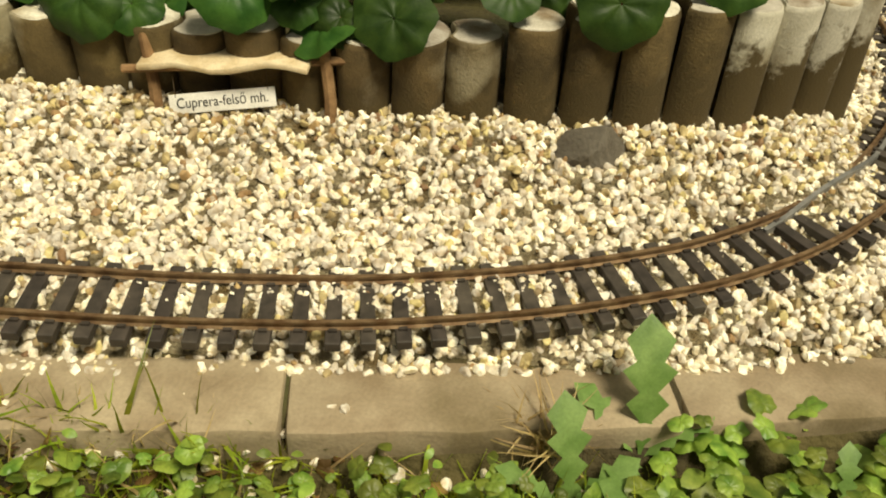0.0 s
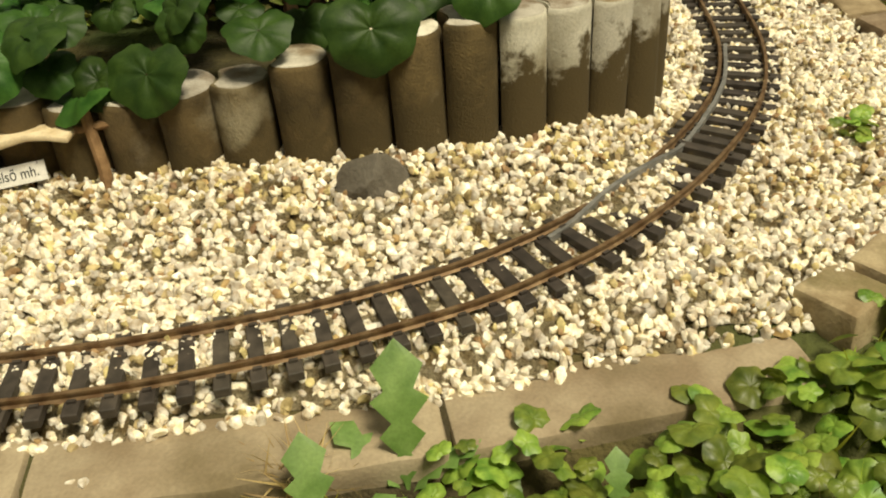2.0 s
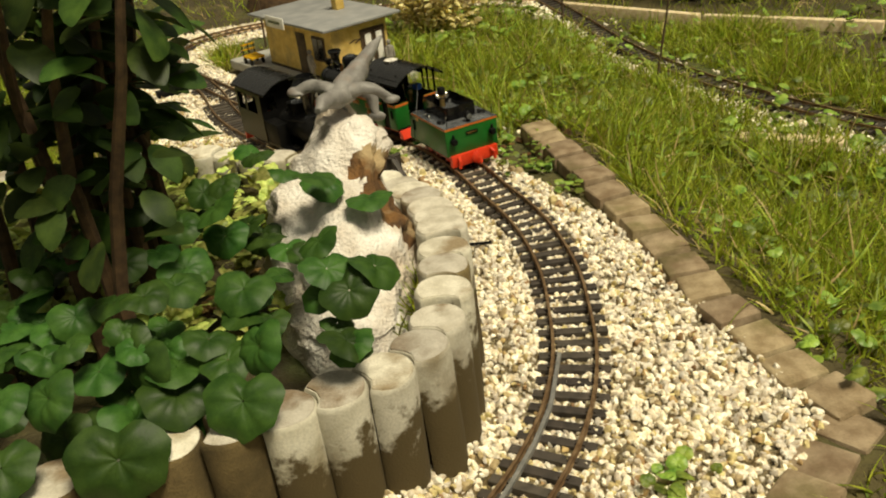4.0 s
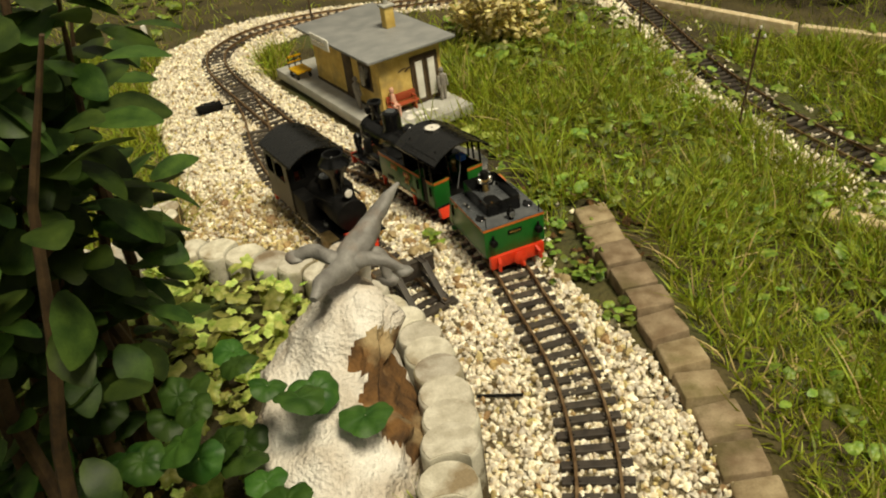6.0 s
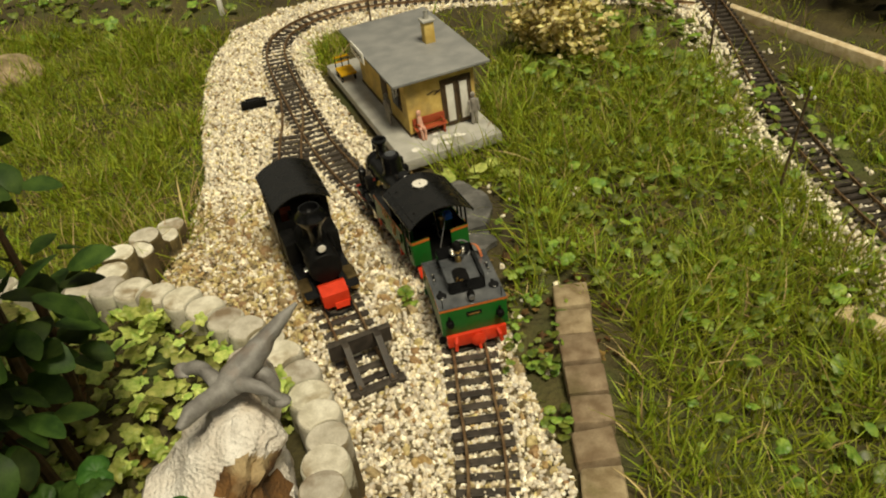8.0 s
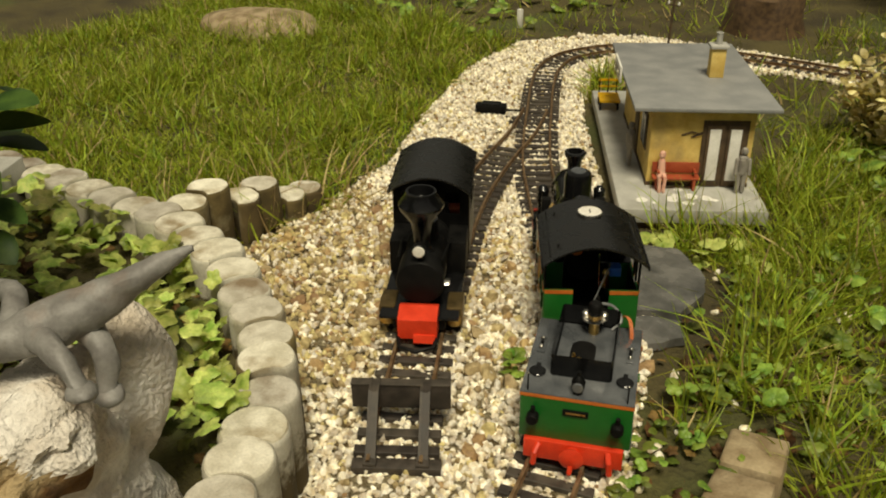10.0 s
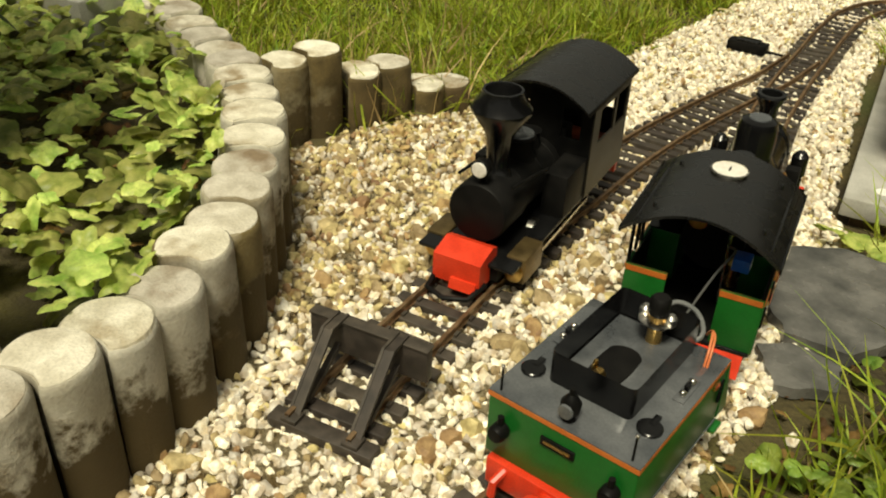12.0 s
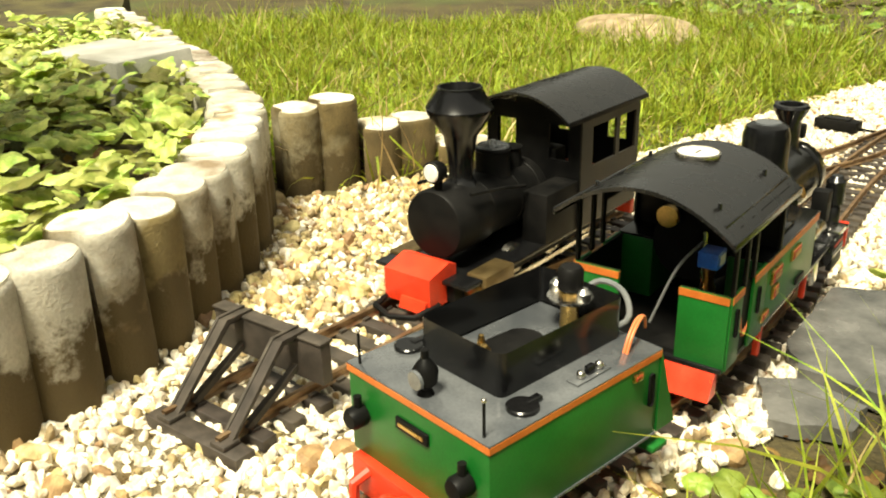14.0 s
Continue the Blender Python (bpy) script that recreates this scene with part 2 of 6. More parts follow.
def part(name, bm, material, parent=None, label="", smooth=True):
    ob = new(name, mesh_of(name, bm, material, smooth))
    ob.parent = parent
    if label:
        ob["label"] = label
    return ob


def thing(name, label, category, m=None, group="", kind=""):
    ob = new(name)
    ob.empty_display_size = 0.02
    if m is not None:
        ob.matrix_world = m
    return tagged(ob, label, category, group, kind)


def box(x0, x1, y0, y1, z0, z1, bevel=0.0, bm=None, seg=2):
    bm = bm or bmesh.new()
    m = Matrix.LocRotScale(((x0 + x1) / 2, (y0 + y1) / 2, (z0 + z1) / 2), None, (x1 - x0, y1 - y0, z1 - z0))
    v = bmesh.ops.create_cube(bm, size=1, matrix=m)["verts"]
    if bevel:
        bmesh.ops.bevel(bm, geom=list({e for w in v for e in w.link_edges}), offset=bevel, segments=seg, profile=0.5, affect="EDGES")
    return bm


def rod(p, q, r0, r1=None, seg=12, bm=None):
    bm = bm or bmesh.new()
    p, q = Vector(p), Vector(q)
    m = Matrix.Translation((p + q) / 2) @ (q - p).to_track_quat("Z", "Y").to_matrix().to_4x4()
    bmesh.ops.create_cone(bm, cap_ends=True, segments=seg, radius1=r0, radius2=r0 if r1 is None else r1, depth=(q - p).length, matrix=m)
    return bm


def lathe(origin, profile, seg=24, bm=None, axis=(0, 0, 1)):
    """A turned body: profile of (radius, height)."""
    bm = bm or bmesh.new()
    m = Matrix.Translation(origin) @ Vector(axis).to_track_quat("Z", "Y").to_matrix().to_4x4()
    rings = []
    for r, z in profile:
        if r < 1e-6:
            rings.append([bm.verts.new(m @ Vector((0, 0, z)))])
        else:
            rings.append([bm.verts.new(m @ Vector((r * math.cos(2 * math.pi * i / seg), r * math.sin(2 * math.pi * i / seg), z))) for i in range(seg)])
    for a, b in zip(rings, rings[1:]):
        for i in range(seg):
            j = (i + 1) % seg
            f = [a[i % len(a)], a[j % len(a)], b[j % len(b)], b[i % len(b)]]
            f = list(dict.fromkeys(f))
            if len(f) > 2:
                bm.faces.new(f)
    for end in (rings[0], rings[-1]):
        if len(end) > 2:
            bm.faces.new(end)
    return bm


def ball(c, r, scale=(1, 1, 1), sub=2, bm=None):
    bm = bm or bmesh.new()
    bmesh.ops.create_icosphere(bm, subdivisions=sub, radius=r, matrix=Matrix.LocRotScale(c, None, scale))
    return bm


def tube(points, r, seg=8, bm=None, taper=1.0):
    """A bent tube through points."""
    bm = bm or bmesh.new()
    pts = [Vector(p) for p in points]
    rings = []
    side = None
    for i, p in enumerate(pts):
        d = (pts[min(i + 1, len(pts) - 1)] - pts[max(i - 1, 0)]).normalized()
        if side is None:
            side = d.orthogonal().normalized()
        side = (side - d * side.dot(d)).normalized()
        up = d.cross(side)
        rad = r * (1 + (taper - 1) * i / (len(pts) - 1)) if not isinstance(r, (list, tuple)) else r[i]
        rings.append([bm.verts.new(p + rad * (math.cos(2 * math.pi * k / seg) * side + math.sin(2 * math.pi * k / seg) * up)) for k in range(seg)])
    for a, b in zip(rings, rings[1:]):
        for k in range(seg):
            bm.faces.new((a[k], a[(k + 1) % seg], b[(k + 1) % seg], b[k]))
    bm.faces.new(rings[0][::-1]); bm.faces.new(rings[-1])
    return bm


def prism(outline, y0, y1, bm=None, axis="y"):
    """An outline in x, z pushed from y0 to y1 (or in y, z along x)."""
    bm = bm or bmesh.new()
    def at(a, b, d):
        return (a, d, b) if axis == "y" else ((d, a, b) if axis == "x" else (a, b, d))
    lo = [bm.verts.new(at(a, b, y0)) for a, b in outline]
    hi = [bm.verts.new(at(a, b, y1)) for a, b in outline]
    bm.faces.new(lo); bm.faces.new(hi[::-1])
    for i in range(len(lo)):
        j = (i + 1) % len(lo)
        bm.faces.new((lo[i], hi[i], hi[j], lo[j]))
    return bm


def spline(points, step=0.02):
    """Points at even steps along a smooth curve through the given ones."""
    p = [Vector((*q, 0)) if len(q) == 2 else Vector(q) for q in points]
    p = [2 * p[0] - p[1]] + p + [2 * p[-1] - p[-2]]
    fine = []
    for a, b, c, d in zip(p, p[1:], p[2:], p[3:]):
        for k in range(24):
            t = k / 24
            fine.append(0.5 * (2 * b + (c - a) * t + (2 * a - 5 * b + 4 * c - d) * t * t + (3 * b - a - 3 * c + d) * t ** 3))
    fine.append(p[-2])
    out, run = [fine[0]], 0.0
    for a, b in zip(fine, fine[1:]):
        run += (b - a).length
        if run >= step:
            out.append(b.copy()); run = 0.0
    return out


def stuff(name, templates, places, material, label, category, smooth=True, kind="stuff"):
    """Thousands of small pieces in one mesh. templates: (verts, faces); places: rows of 3x4 matrices and the template's number."""
    vs, fs, base = [], [], 0
    for k, (tv, tf) in enumerate(templates):
        m = np.array([p for n, p in places if n == k])
        if not len(m):
            continue
        tv, tf = np.array(tv), np.array(tf)
        vs.append((np.einsum("nij,vj->nvi", m[:, :, :3], tv) + m[:, None, :, 3]).reshape(-1, 3))
        fs.append((tf[None] + base + (np.arange(len(m)) * len(tv))[:, None, None]).reshape(-1, tf.shape[1]))
        base += len(m) * len(tv)
    me = bpy.data.meshes.new(name)
    faces = [f for block in fs for f in block.tolist()]
    me.from_pydata(np.concatenate(vs).tolist(), [], faces)
    me.materials.append(material)
    if smooth:
        me.polygons.foreach_set("use_smooth", [True] * len(me.polygons))
    return tagged(new(name, me), label, category, kind=kind)


def smooth(t):
    t = min(1.0, max(0.0, t))
    return t * t * (3 - 2 * t)


def inside(x, y, poly):
    hit = False
    for (x0, y0), (x1, y1) in zip(poly, poly[1:] + poly[:1]):
        if (y0 > y) != (y1 > y) and x < (x1 - x0) * (y - y0) / (y1 - y0) + x0:
            hit = not hit
    return hit


# ---- the ground ----
WALL = [(-0.75, 0.69), (-0.4, 0.70), (-0.1, 0.70), (0.1, 0.70), (0.32, 0.715), (0.41, 0.745), (0.447, 0.762), (0.483, 0.79), (0.505, 0.828), (0.516, 0.875),
        (0.520, 0.94), (0.522, 1.0), (0.519, 1.06), (0.508, 1.12), (0.493, 1.17), (0.480, 1.215), (0.462, 1.25), (0.441, 1.27), (0.424, 1.298), (0.396, 1.335),
        (0.359, 1.362), (0.323, 1.391), (0.273, 1.413), (0.224, 1.435), (0.172, 1.451), (0.116, 1.46), (0.061, 1.466), (0.0, 1.463), (-0.06, 1.455), (-0.12, 1.45),
        (-0.2, 1.44), (-0.28, 1.425), (-0.4, 1.40), (-0.6, 1.36), (-0.85, 1.30)]
BALLAST = [(-0.8, 0.350), (-0.2, 0.382), (0.3, 0.444), (0.58, 0.498), (0.70, 0.62), (0.86, 0.80), (0.80, 1.10), (0.742, 1.30), (0.665, 1.45), (0.615, 1.58), (0.52, 1.79), (0.40, 1.98),
           (0.33, 2.03), (0.06, 2.38), (0.0, 2.48), (-0.07, 2.62), (-0.06, 2.74), (0.05, 2.82), (0.3, 2.9), (0.7, 2.9), (0.9, 2.86), (0.9, 2.98), (0.3, 3.04), (-0.1, 3.02), (-0.28, 2.92), (-0.36, 2.75), (-0.32, 2.5),
           (-0.22, 2.25), (-0.08, 1.98), (0.0, 1.75), (0.03, 1.6), (0.06, 1.48), (0.172, 1.451), (0.273, 1.413), (0.359, 1.362), (0.424, 1.298),
           (0.480, 1.215), (0.519, 1.06), (0.520, 0.94), (0.495, 0.80), (0.41, 0.745), (0.32, 0.715), (0.0, 0.70), (-0.8, 0.70)]
FAR_TRACK = [(0.55, 4.2), (0.80, 3.4), (0.98, 2.85), (1.09, 2.35), (1.23, 1.97), (1.42, 1.65), (1.75, 1.30), (2.4, 0.9)]
BED = WALL


def height(x, y):
    z = -0.042 * smooth((y - 1.55) / 0.6)
    edge = 0.56 + 0.30 * smooth((y - 0.5) / 0.3) - 0.14 * smooth((y - 0.8) / 0.8)
    if y > 0.5:
        z += (-0.11 - z) * smooth((x - edge - 0.02) / 0.34)
    kerb = 0.376 + 0.125 * (x + 0.1)
    if x < 0.75:
        z -= 0.024 * smooth((kerb + 0.075 - y) / 0.05) + 0.05 * smooth((kerb - 0.01 - y) / 0.05)
    z += 0.034 * smooth((y - 0.55) / 0.13) * smooth((0.56 - x) / 0.12) * (y < 1.0)
    return z + 0.006 * noise.noise((x * 6, y * 6, 0.3)) + 0.003 * noise.noise((x * 25, y * 25, 1.3))


def axis_steps(lo, hi, step, far):
    mid = list(np.arange(lo, hi, step))
    left, right, d = [], [], step
    a, b = lo, hi
    while a > -far:
        d *= 1.5
        a -= d; b += d
        left.append(a); right.append(b)
    return left[::-1] + mid + right


def build_ground():
    xs, ys = axis_steps(-1.2, 2.0, 0.022, 60), axis_steps(0.1, 3.8, 0.022, 60)
    bm = bmesh.new()
    grid = [[bm.verts.new((x, y, height(x, y))) for x in xs] for y in ys]
    for a, b in zip(grid, grid[1:]):
        for i in range(len(xs) - 1):
            bm.faces.new((a[i], a[i + 1], b[i + 1], b[i]))
    ground = part("ground", bm, LAWN)
    tagged(ground, "brown and green earth of a garden, mossy and uneven", "ground", kind="structure")
    bm = bmesh.new()
    xs, ys = list(np.arange(-0.8, 0.95, 0.02)), list(np.arange(0.36, 3.1, 0.02))
    keep = {(i, j): bm.verts.new((x, y, height(x, y) + 0.0025)) for i, x in enumerate(xs) for j, y in enumerate(ys) if inside(x, y, BALLAST)}
    for i, j in keep:
        q = [keep.get(k) for k in ((i, j), (i + 1, j), (i + 1, j + 1), (i, j + 1))]
        if None not in q:
            bm.faces.new(q)
    bmesh.ops.solidify(bm, geom=bm.faces[:], thickness=0.004)
    tagged(part("gravel_bed", bm, GRAVEL_BED), "bed of small crushed stone under the gravel", "gravel", kind="structure")
    # planting bed behind the posts
    bm = bmesh.new()
    line = spline(WALL, 0.03)
    rim = [bm.verts.new((p.x, p.y, 0.06)) for p in line] + [bm.verts.new((-1.6, 1.3, 0.08)), bm.verts.new((-1.6, 0.7, 0.08))]
    bm.faces.new(rim)
    top = bmesh.ops.extrude_face_region(bm, geom=bm.faces[:])
    for v in top["geom"]:
        if isinstance(v, bmesh.types.BMVert):
            v.co.z -= 0.10
    bmesh.ops.triangulate(bm, faces=bm.faces[:])
    bed = part("planting_bed", bm, SOIL, smooth=False)
    tagged(bed, "raised dark soil bed held by concrete posts", "flower bed", kind="structure")


build_ground()


# ---- palisade of round concrete posts ----
POST_GAP = 0.0425


def bean(r, gap, n=26):
    """Outline of a post: a circle, hollowed where it embraces the post before it (towards -x)."""
    out = []
    for i in range(n):
        t = 2 * math.pi * (i + 0.5) / n
        p = Vector((r * math.cos(t), r * math.sin(t)))
        q = p + Vector((gap, 0))
        if q.length < r + 0.0006:
            p = q.normalized() * (r + 0.0006) - Vector((gap, 0))
        out.append(p)
    return out


def post_mesh(r, h, name, dent, material=None, gap=POST_GAP):
    bm = bmesh.new()
    rings = []
    for k, z in ((1.0, -h), (1.01, -h * 0.5), (1.0, -h * 0.2), (1.0, -0.0045), (0.97, -0.0012), (0.93, 0.0)):
        rings.append([bm.verts.new((p.x * k, p.y * k, z)) for p in bean(r, gap)])
    n = len(rings[0])
    for a, b in zip(rings, rings[1:]):
        for i in range(n):
            bm.faces.new((a[i], a[(i + 1) % n], b[(i + 1) % n], b[i]))
    bm.faces.new(rings[0][::-1]); bm.faces.new(rings[-1])
    for v in bm.verts:
        v.co.z += dent * noise.noise(v.co * 40 + Vector((r * 999, 0, 0))) * (v.co.z > -0.01)
        v.co.x += 0.0012 * noise.noise(v.co * 30); v.co.y += 0.0012 * noise.noise(v.co * 30 + Vector((5, 0, 0)))
    return mesh_of(name, bm, material or CONCRETE, True)


def cap_mesh(r, gap=POST_GAP):
    bm = bmesh.new()
    rings = [[bm.verts.new((p.x * k + (1 - k) * 0.006, p.y * k, z)) for p in bean(r, gap)] for k, z in ((0.95, -0.0022), (0.90, 0.0010), (0.72, 0.0016), (0.42, 0.0018))]
    n = len(rings[0])
    for a, b in zip(rings, rings[1:]):
        for i in range(n):
            bm.faces.new((a[i], a[(i + 1) % n], b[(i + 1) % n], b[i]))
    bm.faces.new(rings[-1])
    for v in bm.verts:
        v.co.z += 0.0016 * noise.noise(v.co * 60 + Vector((r * 999, 0, 0)))
    return mesh_of("cap", bm, CAP, True)


STUB = [(0.010, 1.526, 0.088), (0.000, 1.566, 0.092), (-0.004, 1.614, 0.060), (-0.012, 1.654, 0.062), (-0.008, 1.696, 0.032), (-0.016, 1.736, 0.026)]


def build_palisade():
    wall = thing("palisade_wall", "weathered round concrete posts edging the bed, pale on top", "wall", kind="structure")
    shapes = [post_mesh(0.0275, 0.20, "post", 0.002), post_mesh(0.0285, 0.20, "post", 0.003), post_mesh(0.0265, 0.20, "post", 0.0025)]
    # mossy posts whose colour also holds the shade of the leaves above
    mossy = [post_mesh(0.0275, 0.20, "post", 0.002, MOSSY_SHADED), post_mesh(0.0285, 0.20, "post", 0.003, MOSSY_SHADED), post_mesh(0.0265, 0.20, "post", 0.0025, MOSSY_SHADED)]
    caps = [cap_mesh(0.0275), cap_mesh(0.0285), cap_mesh(0.0265)]
    rng = random.Random(4)

    def put(x, y, z, lean=0.0, turn=0.0):
        k = rng.randrange(3)
        m = Matrix.Translation((x, y, z)) @ pose(0, 0, 0, rng.uniform(-1.5, 1.5) + lean, rng.uniform(-1.5, 1.5), turn + rng.uniform(-4, 4))
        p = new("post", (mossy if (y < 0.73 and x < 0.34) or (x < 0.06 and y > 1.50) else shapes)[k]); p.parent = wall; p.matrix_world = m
        c = new("cap", caps[k]); c.parent = p
    line = spline(WALL, POST_GAP)
    for i, p in enumerate(line):
        d = p - line[i - 1] if i else line[1] - p
        if p.y < 0.9:
            z = 0.100 + 0.045 * smooth((p.x - 0.05) / 0.28)
        else:
            z = 0.146 - 0.040 * smooth((p.y - 1.0) / 0.28)
        put(p.x, p.y, z + rng.uniform(-0.004, 0.004), 0.0, math.degrees(math.atan2(d.y, d.x)))
    for x, y, z in STUB:
        put(x, y, z, 0.0, 100.0)


# ---- kerbs and edging bricks ----
EDGE_NEAR = [(0.60, 0.512), (0.655, 0.545), (0.70, 0.592), (0.745, 0.645), (0.79, 0.70), (0.845, 0.762), (0.872, 0.79)]
EDGE_FAR = [(0.882, 0.83), (0.856, 0.90), (0.832, 1.00), (0.814, 1.12), (0.797, 1.22), (0.773, 1.33), (0.748, 1.44), (0.726, 1.54), (0.700, 1.655)]


def build_kerbs():
    kerb = thing("stone_kerb", "flat brown-grey concrete kerb slabs, weathered, between gravel and weeds", "kerb", kind="structure")
    rng = random.Random(7)
    ends = [(-0.75, 0.325), (-0.43, 0.348), (-0.20, 0.368), (0.042, 0.393), (0.31, 0.430), (0.565, 0.476)]
    for (x0, y0), (x1, y1) in zip(ends, ends[1:]):
        a = math.atan2(y1 - y0, x1 - x0); n = math.hypot(x1 - x0, y1 - y0)
        bm = box(0.0015, n - 0.0015, -0.033, 0.033, -0.06, 0.0, 0.004)
        bmesh.ops.subdivide_edges(bm, edges=[e for e in bm.edges if e.calc_length() > 0.05], cuts=8)
        for v in bm.verts:
            v.co += Vector((0, 0.0016, 0.0016)) * noise.noise(v.co * 35 + Vector((x0 * 9, 0, 0)))
        s = part("slab", bm, KERB, kerb)
        s.matrix_world = pose(x0, y0, -0.018 + rng.uniform(-0.002, 0.002), 0, rng.uniform(-0.6, 0.6), math.degrees(a))
    edging = thing("brick_edging", "row of small weathered brown concrete bricks along the gravel", "edging", kind="structure")
    shapes = []
    for k in range(3):
        bm = box(-0.026, 0.026, -0.027, 0.027, -0.055, 0.0, 0.005)
        for v in bm.verts:
            v.co += 0.003 * Vector((noise.noise(v.co * 50 + Vector((k * 7, 0, 0))), noise.noise(v.co * 50 + Vector((0, k * 5, 0))), 0.6 * noise.noise(v.co * 50 + Vector((0, 0, k * 3)))))
        shapes.append(mesh_of("brick", bm, BRICK, True))
    for line, z0, z1 in ((EDGE_NEAR, 0.008, 0.004), (EDGE_FAR, 0.006, 0.030)):
        pts = spline(line, 0.0545)
        for i, p in enumerate(pts):
            d = pts[min(i + 1, len(pts) - 1)] - pts[max(i - 1, 0)]
            b = new("brick", rng.choice(shapes)); b.parent = edging
            b.matrix_world = pose(p.x + rng.uniform(-0.003, 0.003), p.y, z0 + (z1 - z0) * i / len(pts) + rng.uniform(-0.003, 0.003), rng.uniform(-4, 4), rng.uniform(-4, 4), math.degrees(math.atan2(d.y, d.x)) + rng.uniform(-5, 5))


# ---- model railway track ----
MAIN = [(-0.85, 0.41), (-0.5, 0.425), (-0.25, 0.435), (-0.05, 0.446), (0.12, 0.466), (0.27, 0.505), (0.405, 0.567), (0.4957, 0.648), (0.562, 0.738), (0.617, 0.84), (0.648, 0.944), (0.660, 1.05), (0.663, 1.129),
        (0.655, 1.223), (0.638, 1.305), (0.607, 1.402), (0.580, 1.49), (0.536, 1.60), (0.470, 1.72), (0.38, 1.835), (0.28, 1.94), (0.20, 2.035), (0.12, 2.135), (0.045, 2.245), (-0.035, 2.37),
        (-0.11, 2.49), (-0.17, 2.61), (-0.185, 2.73), (-0.12, 2.85), (0.02, 2.93), (0.25, 2.965), (0.55, 2.955), (0.9, 2.93)]
SIDING = [(0.470, 1.402), (0.433, 1.452), (0.385, 1.524), (0.337, 1.595), (0.285, 1.68), (0.232, 1.77), (0.175, 1.865), (0.125, 1.96), (0.085, 2.05), (0.055, 2.13), (0.02, 2.235), (-0.035, 2.36)]


def track(name, line, label, kind="structure", sleepers=True, z_up=0.004, pitch=0.0235, skip=lambda p: False):
    root = thing(name, label, "track", kind=kind)
    pts = spline(line, 0.012)
    zs = [height(p.x, p.y) + z_up for p in pts]
    zs = [sum(zs[max(0, i - 8):i + 9]) / len(zs[max(0, i - 8):i + 9]) for i in range(len(zs))]
    for side in (-1, 1):
        bm = bmesh.new()
        prof = [(-0.0022, 0.0045), (0.0022, 0.0045), (0.0008, 0.0062), (0.0008, 0.0085), (0.0016, 0.0092), (0.0016, 0.0112), (-0.0016, 0.0112), (-0.0016, 0.0092), (-0.0008, 0.0085), (-0.0008, 0.0062)]
        rings = []
        for i, p in enumerate(pts):
            d = (pts[min(i + 1, len(pts) - 1)] - pts[max(i - 1, 0)]).normalized()
            n = Vector((-d.y, d.x, 0))
            rings.append([bm.verts.new(p + n * (side * 0.0235 + a) + Vector((0, 0, zs[i] + b))) for a, b in prof])
        for a, b in zip(rings, rings[1:]):
            for k in range(len(prof)):
                bm.faces.new((a[k], a[(k + 1) % len(prof)], b[(k + 1) % len(prof)], b[k]))
        part("rail", bm, RAIL, root, smooth=False)
    if sleepers:
        bm = box(-0.0055, 0.0055, -0.039, 0.039, -0.003, 0.0045, 0.0008)
        for s in (-1, 1):
            for e in (-1, 1):
                box(-0.003, 0.003, s * 0.0235 + e * 0.0035 - 0.0013, s * 0.0235 + e * 0.0035 + 0.0013, 0.0045, 0.0066, 0, bm)
        me = mesh_of("sleeper", bm, SLEEPER)
        run = [0.0]
        for p, q in zip(pts, pts[1:]):
            run.append(run[-1] + (q - p).length)
        for k in range(1, int(run[-1] / pitch)):
            i = max(j for j in range(len(run)) if run[j] <= k * pitch)
            d = pts[i + 1] - pts[i]
            p = pts[i] + d.normalized() * (k * pitch - run[i])
            if skip(p):
                continue
            e = (pts[min(i + 2, len(pts) - 1)] - pts[max(i - 1, 0)])
            s = new("sleeper", me); s.parent = root
            s.matrix_world = pose(p.x, p.y, zs[i], 0, 0, math.degrees(math.atan2(e.y, e.x)))
    return root


track("main_track", MAIN, "garden railway track with brown rails on dark plastic sleepers in gravel")
def guard_rail():
    pts = spline(MAIN[6:11], 0.012)
    bm = bmesh.new()
    rings = []
    for i, p in enumerate(pts):
        d = (pts[min(i + 1, len(pts) - 1)] - pts[max(i - 1, 0)]).normalized()
        n = Vector((-d.y, d.x, 0))
        z = height(p.x, p.y) + 0.004
        rings.append([bm.verts.new(p + n * (0.0165 + a) + Vector((0, 0, z + b))) for a, b in ((-0.002, 0.005), (0.002, 0.005), (0.002, 0.0105), (-0.002, 0.0105))])
    for a, b in zip(rings, rings[1:]):
        for k in range(4):
            bm.faces.new((a[k], a[(k + 1) % 4], b[(k + 1) % 4], b[k]))
    g = part("guard_rail", bm, GUARD, smooth=False)
    tagged(g, "grey metal guard strip inside the curved rail", "rail", kind="structure")


GUARD = mat("dull_zinc", (0.20, 0.20, 0.19), (0.32, 0.31, 0.29), 0.5, 80, 500, metal=0.5, bump=0.2)
guard_rail()
track("siding_track", SIDING, "short siding of garden railway track ending at the buffer stop", skip=lambda p: p.y > 2.13 and round(p.y * 1000) % 2 == 0)
track("far_track", FAR_TRACK, "second garden railway track running through the grass beyond", z_up=0.006)


